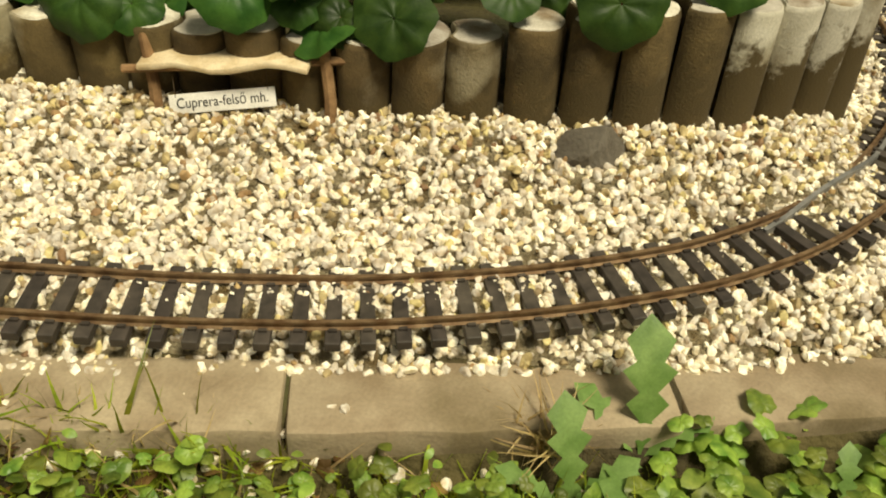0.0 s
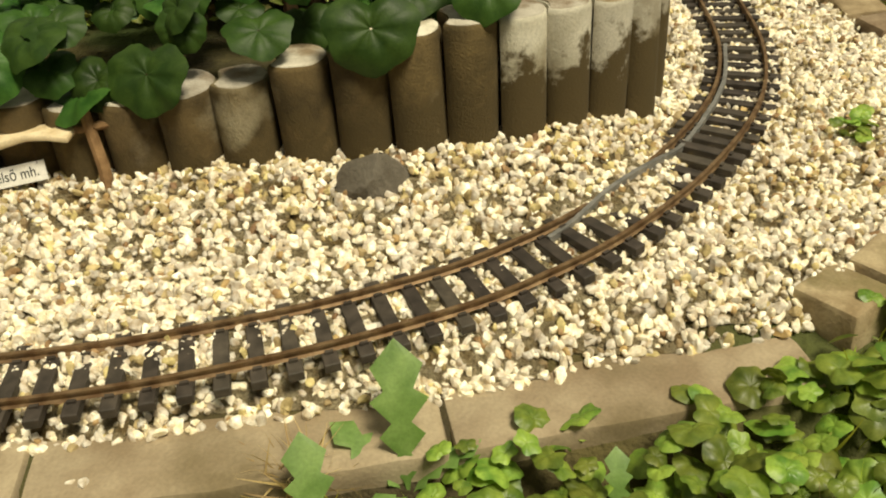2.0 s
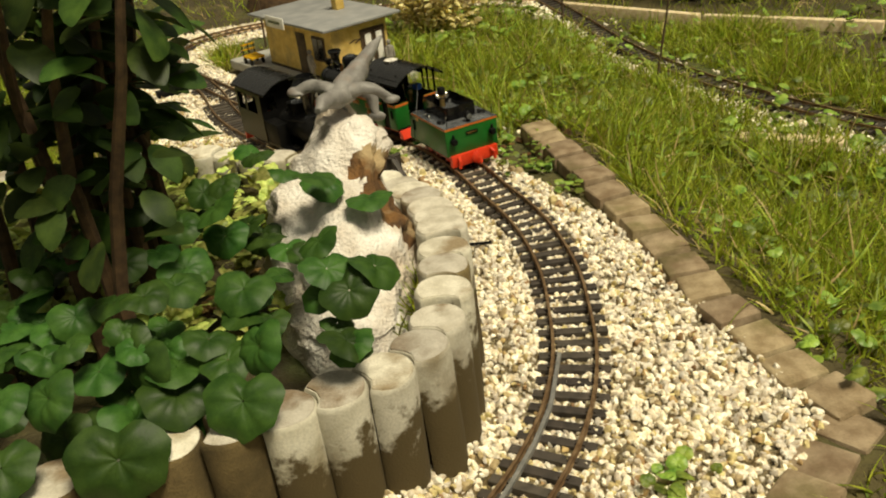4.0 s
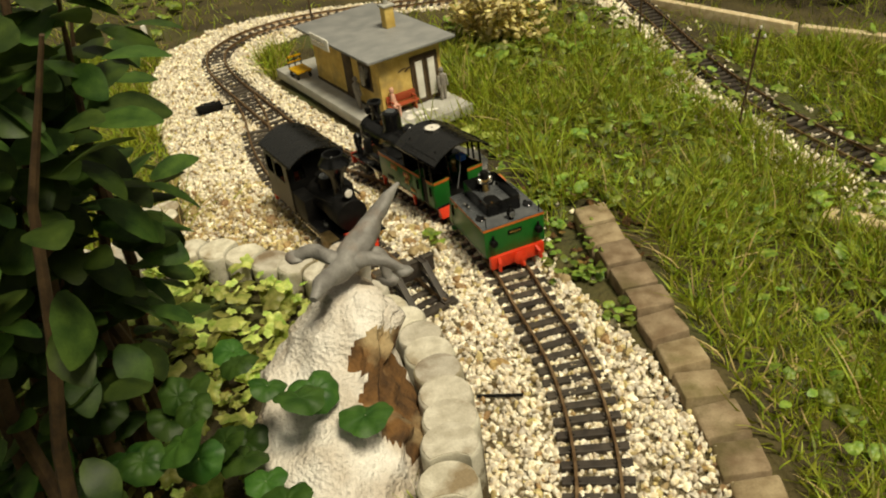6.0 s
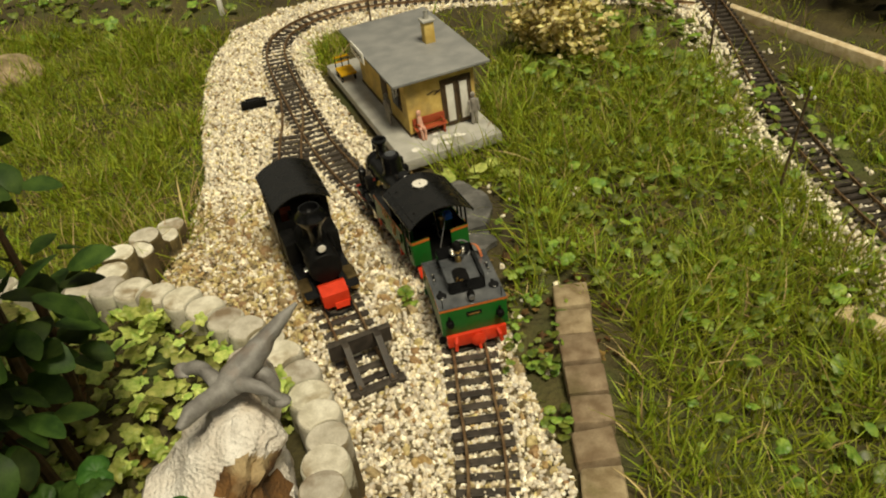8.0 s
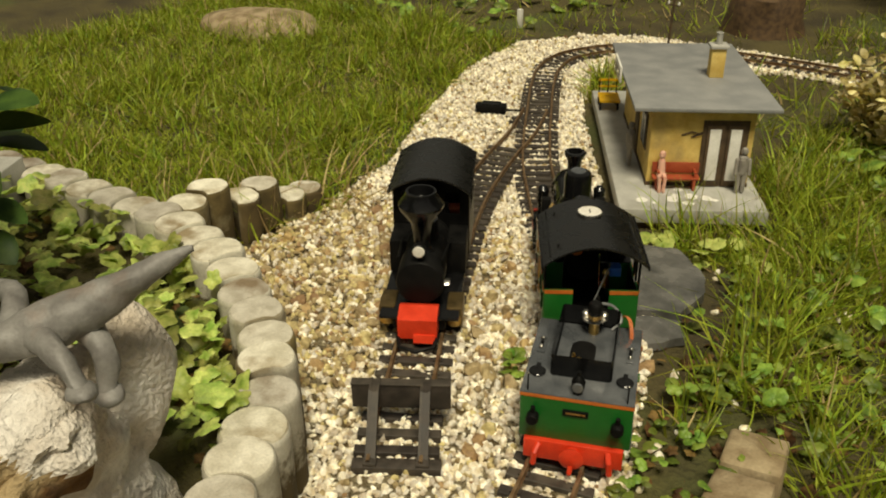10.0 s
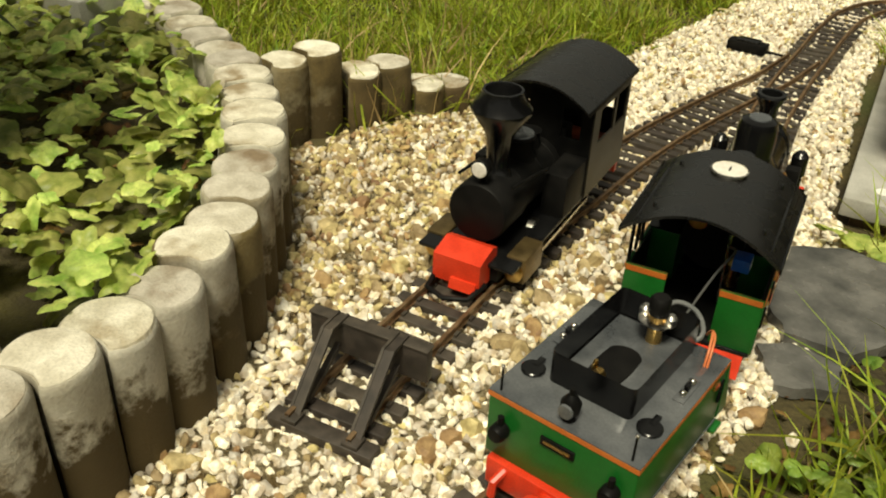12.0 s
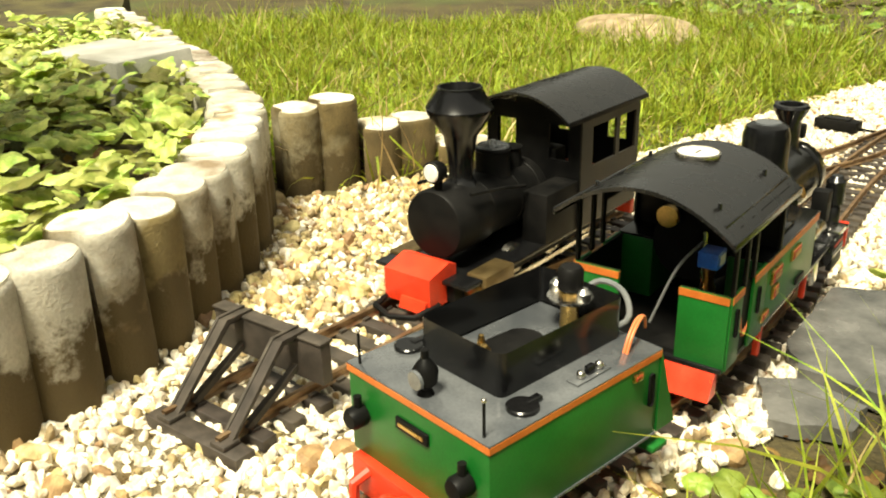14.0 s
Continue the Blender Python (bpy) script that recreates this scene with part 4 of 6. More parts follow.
        for x in (0.028, 0.088):
            wheel(T, x, s * 0.0245, 0.012)
        part("axle_box", box(0.022, 0.034, s * 0.032 - 0.003, s * 0.032 + 0.003, 0.016, 0.030, 0.0008), RED, T)
        part("axle_box", box(0.082, 0.094, s * 0.032 - 0.003, s * 0.032 + 0.003, 0.016, 0.030, 0.0008), RED, T)
    lining = part("rear_lining", box(-0.0005, 0.0005, -0.0482, 0.0482, 0.0768, 0.0800), ORANGE, body, smooth=False)
    np_ = part("rear_plate", box(-0.0016, 0.0, -0.011, 0.011, 0.0625, 0.0685, 0.0004), MATT, body, "small dark plate with raised lettering")
    part("text_bar", box(-0.0022, -0.001, -0.0085, 0.0085, 0.0646, 0.0664), BRASS, np_, smooth=False)
    top_lamp = part("top_lamp", lathe((0.008, 0, 0.0812), [(0.004, 0), (0.0025, 0.003), (0.0055, 0.006), (0.006, 0.012), (0.0035, 0.016), (0.0018, 0.018), (0.0018, 0.022), (0, 0.0225)], 16), MATT, T)
    part("lamp_glass", lathe((0.003, 0, 0.090), [(0.0048, 0), (0.0044, 0.0015), (0, 0.002)], 16, axis=(-1, 0, 0)), TOPGREY, top_lamp)
    tub = bmesh.new()
    box(0.018, 0.103, -0.027, 0.027, 0.081, 0.103, 0.0, tub)
    bmesh.ops.bevel(tub, geom=[e for e in tub.edges if abs(e.verts[0].co.z - e.verts[1].co.z) > 0.01], offset=0.004, segments=3, profile=0.5, affect="EDGES")
    topf = [f for f in tub.faces if f.normal.z > 0.9]
    inner = bmesh.ops.inset_region(tub, faces=topf, thickness=0.0016, depth=0)
    for f in topf:
        for v in f.verts:
            v.co.z -= 0.0205
    tb = part("tub", tub, BLACK, T, "open black rectangular tub with rounded corners")
    hole = [(0.052 + 0.010 * math.copysign(1, math.cos(t)) * (abs(math.cos(t)) > 0.3) + 0.011 * math.cos(t), 0.002 + 0.0115 * math.sin(t)) for t in [2 * math.pi * (k + 0.5) / 24 for k in range(24)]]
    part("tub_floor", box(0.021, 0.100, -0.0245, 0.0245, 0.0826, 0.0836), TOPGREY, tb, "shiny dark floor of the tub", False)
    part("tub_hole", prism(hole, 0.0832, 0.0840, axis="z"), MATT, tb, "black oval opening", False)
    for k, (px, py, pr) in enumerate(((0.033, 0.010, 0.0032), (0.037, 0.004, 0.0040), (0.031, 0.001, 0.0026), (0.041, 0.009, 0.0022))):
        part("brass_plug", lathe((px, py, 0.0836), [(pr, 0), (pr, 0.003), (pr * 0.6, 0.0045 + 0.001 * k), (0, 0.005 + 0.001 * k)], 10), BRASS if k % 2 else STEEL, tb)
    cap = part("filler_valve", lathe((0.090, -0.004, 0.083), [(0.005, 0), (0.0045, 0.012), (0.0055, 0.014), (0.0055, 0.020), (0.003, 0.022)], 16), BRASS, T, "brass filler valve with a black knob")
    part("cap", lathe((0.090, -0.004, 0.104), [(0.006, 0), (0.0065, 0.001), (0.0065, 0.010), (0.005, 0.012), (0, 0.012)], 18), MATT, cap)
    part("chrome_ring", lathe((0.090, -0.004, 0.0985), [(0.0068, 0), (0.0115, 0.0006), (0.0115, 0.0018), (0.0068, 0.0024)], 20), STEEL, cap)
    for k in (-1, 1):
        part("clamp", lathe((0.090, -0.004 + k * 0.0085, 0.0995), [(0.0034, 0), (0.0038, 0.001), (0.0038, 0.005), (0.002, 0.007), (0, 0.007)], 12), STEEL, cap)
    for k in range(2):
        part("wire", tube(spline([(0.100, -0.040 + 0.0018 * k, 0.081), (0.105, -0.039 + 0.0018 * k, 0.089), (0.115, -0.036 + 0.0018 * k, 0.093), (0.127, -0.030, 0.088), (0.137, -0.024, 0.076)], 0.003), 0.0008), PINKWIRE, T, "orange-pink wire")
    part("hose", tube(spline([(0.106, -0.020, 0.084), (0.116, -0.028, 0.090), (0.122, -0.020, 0.100), (0.121, -0.006, 0.102), (0.112, 0.002, 0.094)], 0.003), 0.0016), GREYWIRE, T, "grey plastic tube")
    for ob in (tb, cap):
        ob.location.x += 0.010
    return T


# ---- black locomotive parked on the siding ----
def black_locomotive(m):
    K = thing("black_tank_locomotive", "dusty black model tank locomotive with flared chimney and red box", "locomotive", m)
    part("frame", box(-0.045, 0.19, -0.028, 0.028, 0.016, 0.032, 0.001), MATT, K)
    part("footplate", box(-0.05, 0.195, -0.043, 0.043, 0.031, 0.034, 0.0006), BLACK, K)
    rb = part("red_box", prism([(-0.064, 0.016), (-0.034, 0.016), (-0.034, 0.042), (-0.042, 0.045), (-0.064, 0.039)], -0.021, 0.021), RED, K, "bright red box at the front", False)
    part("red_bracket", prism([(-0.069, 0.014), (-0.040, 0.014), (-0.040, 0.022), (-0.066, 0.022)], -0.019, 0.004), RED, K, smooth=False)
    part("coupling", tube([(-0.055, -0.022, 0.017), (-0.078, -0.018, 0.015), (-0.084, 0.0, 0.014), (-0.078, 0.018, 0.015), (-0.055, 0.022, 0.017)], 0.0024), MATT, K, "black coupling loop")
    part("smokebox", lathe((-0.034, 0, 0.066), [(0, -0.003), (0.012, -0.002), (0.020, 0), (0.0245, 0.001), (0.026, 0.003), (0.026, 0.042), (0.024, 0.043), (0.024, 0.115), (0, 0.116)], 28, axis=(1, 0, 0)), MATT, K)
    for x in (0.01, 0.045, 0.07):
        part("boiler_band", lathe((x, 0, 0.066), [(0.0243, 0), (0.0247, 0.0004), (0.0247, 0.0022), (0.0243, 0.0026)], 28, axis=(1, 0, 0)), MATT, K)
    part("chimney", lathe((0.0, 0, 0.088), [(0.0135, 0), (0.0105, 0.004), (0.0088, 0.008), (0.0098, 0.022), (0.0125, 0.037), (0.0245, 0.0545), (0.0250, 0.0575), (0.0165, 0.0705), (0.0165, 0.0725), (0.0145, 0.0725), (0.012, 0.062), (0, 0.060)], 12), BLACK, K, "black flared diamond chimney")
    lamp = part("headlight", lathe((-0.030, 0, 0.105), [(0.0055, 0.008), (0.0075, 0.004), (0.0080, -0.003), (0.0072, -0.004)], 18, axis=(1, 0, 0)), MATT, K)
    part("lens", lathe((-0.0335, 0, 0.105), [(0.0070, 0), (0.0060, -0.0012), (0, -0.0018)], 18, axis=(1, 0, 0)), CREAM, lamp, "pale round lamp glass")
    part("lamp_stand", rod((-0.026, 0, 0.09), (-0.026, 0, 0.099), 0.003), MATT, K)
    part("sand_dome", lathe((0.040, 0, 0.086), [(0.015, 0), (0.0135, 0.004), (0.0135, 0.019), (0.0145, 0.020), (0.0135, 0.022), (0, 0.0225)], 20), MATT, K)
    part("dome_lid", lathe((0.040, 0, 0.108), [(0.0128, 0), (0.012, 0.0012), (0.003, 0.0016), (0.002, 0.005), (0, 0.005)], 20), TOPGREY, K)
    part("steam_dome", lathe((0.062, 0, 0.086), [(0.010, 0), (0.009, 0.015), (0.0105, 0.017), (0, 0.018)], 18), MATT, K)
    for s in (-1, 1):
        part("side_tank", box(0.048, 0.10, s * 0.033 - 0.011, s * 0.033 + 0.011, 0.034, 0.074, 0.001), MATT, K)
        part("cylinder", box(-0.032, 0.004, s * 0.037 - 0.009, s * 0.037 + 0.009, 0.012, 0.036, 0.002), mat("dull_brass", (0.10, 0.07, 0.03), (0.20, 0.14, 0.06), 0.4, 60, 600, metal=0.7, bump=0.2), K, "worn brass-coloured cylinder block")
        part("cylinder_end", lathe((-0.032, s * 0.037, 0.022), [(0.0075, 0), (0.0075, 0.004), (0.004, 0.006), (0, 0.006)], 14, axis=(-1, 0, 0)), BRASS, K)
        part("connecting_rod", box(0.0, 0.12, s * 0.040 - 0.001, s * 0.040 + 0.001, 0.018, 0.022, 0.0004), STEEL, K)
        for x in (0.03, 0.085, 0.14):
            wheel(K, x, s * 0.0245, 0.013)
        part("pipe", tube([(-0.02, s * 0.024, 0.09), (0.02, s * 0.026, 0.085), (0.045, s * 0.027, 0.08)], 0.0014), MATT, K)
        side = bmesh.new()
        for x0, x1, z0, z1 in ((0.095, 0.19, 0.034, 0.082), (0.095, 0.112, 0.082, 0.123), (0.150, 0.156, 0.082, 0.123), (0.184, 0.19, 0.082, 0.123), (0.112, 0.184, 0.114, 0.123)):
            box(x0, x1, s * 0.0445 - 0.001, s * 0.0445 + 0.001, z0, z1, 0, side)
        part("cab_side", side, DUSTY, K, "dusty black cab side with window openings", False)
        part("rear_beam", box(0.19, 0.197, s * 0.022 - 0.020, s * 0.022 + 0.020, 0.018, 0.033, 0.0008), RED, K)
    fr = bmesh.new()
    for y0, y1, z0, z1 in ((-0.0445, 0.0445, 0.034, 0.088), (-0.0445, -0.034, 0.088, 0.127), (-0.016, 0.016, 0.088, 0.134), (0.034, 0.0445, 0.088, 0.127), (-0.04, 0.04, 0.116, 0.130)):
        box(0.094, 0.096, y0, y1, z0, z1, 0, fr)
    part("cab_front", fr, MATT, K, smooth=False)
    bk = bmesh.new()
    for y0, y1, z0, z1 in ((-0.0445, 0.0445, 0.034, 0.085), (-0.0445, -0.034, 0.085, 0.127), (-0.016, 0.016, 0.085, 0.134), (0.034, 0.0445, 0.085, 0.127)):
        box(0.189, 0.191, y0, y1, z0, z1, 0, bk)
    part("cab_back", bk, MATT, K, smooth=False)
    roof = part("cab_roof", prism(roof_outline(0.048, 0.124, 0.143, 0.0022, 16), 0.072, 0.20, axis="x"), SATIN, K, "curved dark cab roof")
    for s in (-1, 1):
        part("gutter", box(0.072, 0.20, s * 0.0475 - 0.0006, s * 0.0475 + 0.0006, 0.1215, 0.1255, 0.0003), MATT, roof)
    part("backhead", box(0.098, 0.115, -0.02, 0.02, 0.06, 0.095, 0.002), MATT, K)
    part("seat", box(0.165, 0.186, -0.03, 0.03, 0.034, 0.06, 0.002), BENCHRED, K)
    return K


def buffer_stop(m):
    B = thing("buffer_stop", "dark brown plastic buffer stop with sloping rail struts", "buffer stop", m)
    part("beam", box(-0.004, 0.004, -0.046, 0.046, 0.025, 0.051, 0.0008), SLEEPER, B)
    part("beam_lip", box(-0.005, 0.005, -0.0465, 0.0465, 0.051, 0.0525, 0.0004), SLEEPER, B)
    for s in (-1, 1):
        st = part("strut", prism([(-0.060, 0.0085), (-0.053, 0.0085), (-0.012, 0.0485), (-0.004, 0.0485), (-0.004, 0.0525), (-0.0155, 0.0525)], s * 0.0235 - 0.0012, s * 0.0235 + 0.0012), SLEEPER, B, smooth=False)
        for e in (-1, 1):
            part("flange", prism([(-0.0615, 0.0085), (-0.058, 0.0085), (-0.0150, 0.0515), (0.004, 0.0515), (0.004, 0.0542), (-0.0162, 0.0542)], s * 0.0235 + e * 0.0036 - 0.0010, s * 0.0235 + e * 0.0036 + 0.0010), SLEEPER, st, smooth=False)
        part("strut_web", prism([(-0.0605, 0.0085), (-0.0585, 0.0085), (-0.0155, 0.0515), (0.0, 0.0515), (0.0, 0.053), (-0.0162, 0.053)], s * 0.0235 - 0.003, s * 0.0235 + 0.003), SLEEPER, st, smooth=False)
        part("brace", prism([(-0.046, 0.012), (-0.042, 0.009), (-0.002, 0.030), (-0.002, 0.034)], s * 0.0235 - 0.0022, s * 0.0235 + 0.0022), SLEEPER, B, smooth=False)
        part("foot_clip", box(-0.066, -0.054, s * 0.0235 - 0.006, s * 0.0235 + 0.006, 0.008, 0.0115, 0.0008), SLEEPER, B)
    part("foot_bar", box(-0.067, -0.053, -0.040, 0.040, 0.0, 0.0082, 0.001), SLEEPER, B)
    return B


def on_track(x, y, dx, dy, z):
    return pose(x, y, z, 0, 0, math.degrees(math.atan2(dy, dx)))


build_palisade()
build_kerbs()
build_gravel()
green_tender(on_track(0.590, 1.5025, -0.43, 0.90, 0.004))
green_locomotive(on_track(0.505, 1.665, -0.60, 0.80, 0.004))
black_locomotive(on_track(0.326, 1.608, -0.57, 0.82, 0.004))
buffer_stop(on_track(0.433, 1.454, -0.60, 0.80, 0.004))


# ---- station ----
U = 35.5
STATION = pose(0.344, 2.018, -0.006, 0, 0, U)


def figure(name, label, parts_, material, m):
    bm = bmesh.new()
    for p, q, r0, r1 in parts_:
        rod(p, q, r0, r1, 10, bm)
        ball(q, r1, bm=bm, sub=1)
        ball(p, r0, bm=bm, sub=1)
    ob = part(name, bm, material)
    ob.matrix_world = m
    return tagged(ob, label, "figurine")


def build_station():
    P = thing("station_platform", "grey model station platform slab with white paint spots on it", "platform", STATION)
    part("slab", box(0, 0.212, 0.0, 0.545, -0.022, 0.0, 0.002), PAVE, P)
    part("base", box(0.012, 0.195, 0.012, 0.535, -0.075, -0.022, 0.002), DARKWOOD, P)
    rng = random.Random(3)
    for k in range(9):
        bm = lathe((0.085 + rng.gauss(0, 0.03), 0.035 + rng.gauss(0, 0.012), 0.0002), [(rng.uniform(0.003, 0.012), 0), (0, 0.0004)], 9)
        for v in bm.verts:
            v.co += 0.004 * Vector((noise.noise(v.co * 90), noise.noise(v.co * 90 + Vector((9, 0, 0))), 0))
        part("paint_spot", bm, WHITE, P, "spilled white paint", False)
    S = thing("station_building", "small yellow model station house with a flat grey roof and chimney", "building", STATION)
    x0, x1, y0, y1, h = 0.048, 0.198, 0.088, 0.40, 0.124
    w = bmesh.new()
    t = 0.006
    box(x0, x1 - 0.075, y0, y0 + t, 0, h, 0, w); box(x1 - 0.008, x1, y0, y0 + t, 0, h, 0, w); box(x1 - 0.075, x1 - 0.008, y0, y0 + t, 0.105, h, 0, w)
    box(x0, x0 + t, y0 + t, y0 + 0.035, 0, h, 0, w); box(x0, x0 + t, y0 + 0.085, y1, 0, h, 0, w); box(x0, x0 + t, y0 + 0.035, y0 + 0.085, 0, 0.045, 0, w); box(x0, x0 + t, y0 + 0.035, y0 + 0.085, 0.098, h, 0, w)
    box(x1 - t, x1, y0 + t, y1 - t, 0, h, 0, w); box(x0 + t, x1, y1 - t, y1, 0, h, 0, w)
    part("wall", w, PLASTER, S, "yellow plastered wall", False)
    dr = part("door_frame", box(x1 - 0.075, x1 - 0.008, y0 - 0.002, y0 + 0.004, 0.0, 0.105, 0.0005), DARKWOOD, S)
    for k in range(2):
        d = part("door", box(x1 - 0.069 + 0.030 * k, x1 - 0.045 + 0.030 * k, y0 - 0.005, y0 - 0.001, 0.002, 0.099, 0.0005), DARKWOOD, S)
        part("door_pane", box(x1 - 0.065 + 0.030 * k, x1 - 0.049 + 0.030 * k, y0 - 0.0065, y0 - 0.004, 0.012, 0.093, 0.0005), WHITE, d, "white door panel")
    wf = part("window_frame", box(x0 - 0.002, x0 + 0.003, y0 + 0.033, y0 + 0.087, 0.043, 0.10, 0.0005), DARKWOOD, S)
    part("pane", box(x0 - 0.003, x0 - 0.001, y0 + 0.038, y0 + 0.058, 0.048, 0.095), BLACK, wf, smooth=False)
    part("pane", box(x0 - 0.003, x0 - 0.001, y0 + 0.062, y0 + 0.082, 0.048, 0.095), BLACK, wf, smooth=False)
    part("doorway", box(x0 - 0.002, x0 + 0.002, y0 + 0.12, y0 + 0.16, 0.0, 0.10, 0.0005), DARKWOOD, S)
    emblem = part("wall_emblem", tube([(x0 + 0.045, y0 - 0.001, 0.082), (x0 + 0.06, y0 - 0.001, 0.087), (x0 + 0.075, y0 - 0.001, 0.084), (x0 + 0.06, y0 - 0.001, 0.079), (x0 + 0.082, y0 - 0.001, 0.090)], 0.0013), DARKWOOD, S, "dark painted flourish")
    part("plinth", box(x0 - 0.0015, x1 + 0.001, y0 - 0.0015, y1 + 0.001, 0, 0.006), DARKWOOD, S, smooth=False)
    part("roof", box(x0 - 0.030, x1 + 0.030, y0 - 0.022, y1 + 0.02, h, h + 0.006, 0.0012), ROOFGREY, S, "flat grey roof board")
    c = part("chimney", box(0.150, 0.172, 0.215, 0.237, h + 0.006, h + 0.052, 0.0008), PLASTER, S, "yellow chimney")
    part("chimney_cap", box(0.147, 0.175, 0.212, 0.240, h + 0.052, h + 0.057, 0.001), PAVE, c)
    part("chimney_pipe", lathe((0.161, 0.226, h + 0.057), [(0.005, 0), (0.005, 0.017), (0.006, 0.018), (0.0042, 0.019), (0.004, 0.010)], 12), PAVE, c)
    sg = part("name_board", box(x0 - 0.034, x0 - 0.031, y0 + 0.150, y0 + 0.235, h - 0.012, h + 0.014, 0.0005), WHITE, S, "white station name board")
    for a, b, zz in ((0.165, 0.220, 0.002),):
        part("text_bar", box(x0 - 0.0348, x0 - 0.0338, y0 + a, y0 + b, h + zz - 0.004, h + zz + 0.003), TOPGREY, sg, smooth=False)
    bench = thing("bench", "red-brown model bench against the yellow wall", "bench", STATION @ pose(0.054, 0.066, 0))
    part("seat", box(0, 0.070, 0, 0.018, 0.018, 0.021, 0.0008), BENCHRED, bench)
    part("backrest", box(0, 0.070, 0.0165, 0.019, 0.023, 0.040, 0.0008), BENCHRED, bench)
    for x in (0.006, 0.060):
        part("leg", box(x, x + 0.004, 0.001, 0.017, 0, 0.018, 0.0008), BENCHRED, bench)
        part("arm", box(x, x + 0.004, 0.0, 0.017, 0.028, 0.031, 0.0008), BENCHRED, bench)
    figure("seated_figurine", "pink seated model figurine on the bench", [((0.0, 0.0, 0.024), (0.0, 0.004, 0.045), 0.006, 0.005), ((0, 0.004, 0.052), (0, 0.004, 0.056), 0.005, 0.0048), ((-0.004, 0, 0.024), (-0.004, -0.014, 0.023), 0.0035, 0.003), ((0.004, 0, 0.024), (0.004, -0.014, 0.023), 0.0035, 0.003), ((-0.004, -0.014, 0.023), (-0.003, -0.015, 0.002), 0.003, 0.0025), ((0.004, -0.014, 0.023), (0.003, -0.015, 0.002), 0.003, 0.0025)], FIG_PINK, STATION @ pose(0.067, 0.074, 0))
    stand = [((0, 0, 0.034), (0, 0, 0.055), 0.007, 0.008), ((0, 0, 0.066), (0, 0, 0.069), 0.0055, 0.005), ((-0.004, 0, 0.034), (-0.004, 0, 0.003), 0.0045, 0.003), ((0.004, 0, 0.034), (0.004, 0, 0.003), 0.0045, 0.003), ((-0.009, 0, 0.054), (-0.010, -0.003, 0.032), 0.003, 0.0025), ((0.009, 0, 0.054), (0.010, -0.003, 0.032), 0.003, 0.0025)]
    figure("standing_figurine", "grey standing model figurine on the platform", stand, FIG_GREY, STATION @ pose(0.182, 0.064, 0))
    figure("standing_figurine", "grey standing model figurine beside the house wall", stand, FIG_GREY, STATION @ pose(0.030, 0.165, 0, 0, 0, 90))
    cart = thing("luggage_cart", "yellow model luggage cart with a black railing", "cart", STATION @ pose(0.022, 0.42, 0, 0, 0, 0))
    part("deck", box(-0.018, 0.020, 0, 0.050, 0.016, 0.021, 0.0008), YELLOW, cart)
    for x in (-0.016, 0.016):
        for y in (0.008, 0.042):
            part("wheel", lathe((x, y, 0.008), [(0.008, -0.0015), (0.008, 0.0015)], 14, axis=(1, 0, 0)), MATT, cart)
    for x in (-0.016, 0.0, 0.016):
        part("railing_post", box(x - 0.0012, x + 0.0012, 0.047, 0.049, 0.02, 0.048), MATT, cart, smooth=False)
    part("railing", box(-0.018, 0.018, 0.047, 0.049, 0.044, 0.048), YELLOW, cart, smooth=False)
    part("railing", box(-0.018, 0.018, 0.047, 0.049, 0.032, 0.035), YELLOW, cart, smooth=False)


build_station()


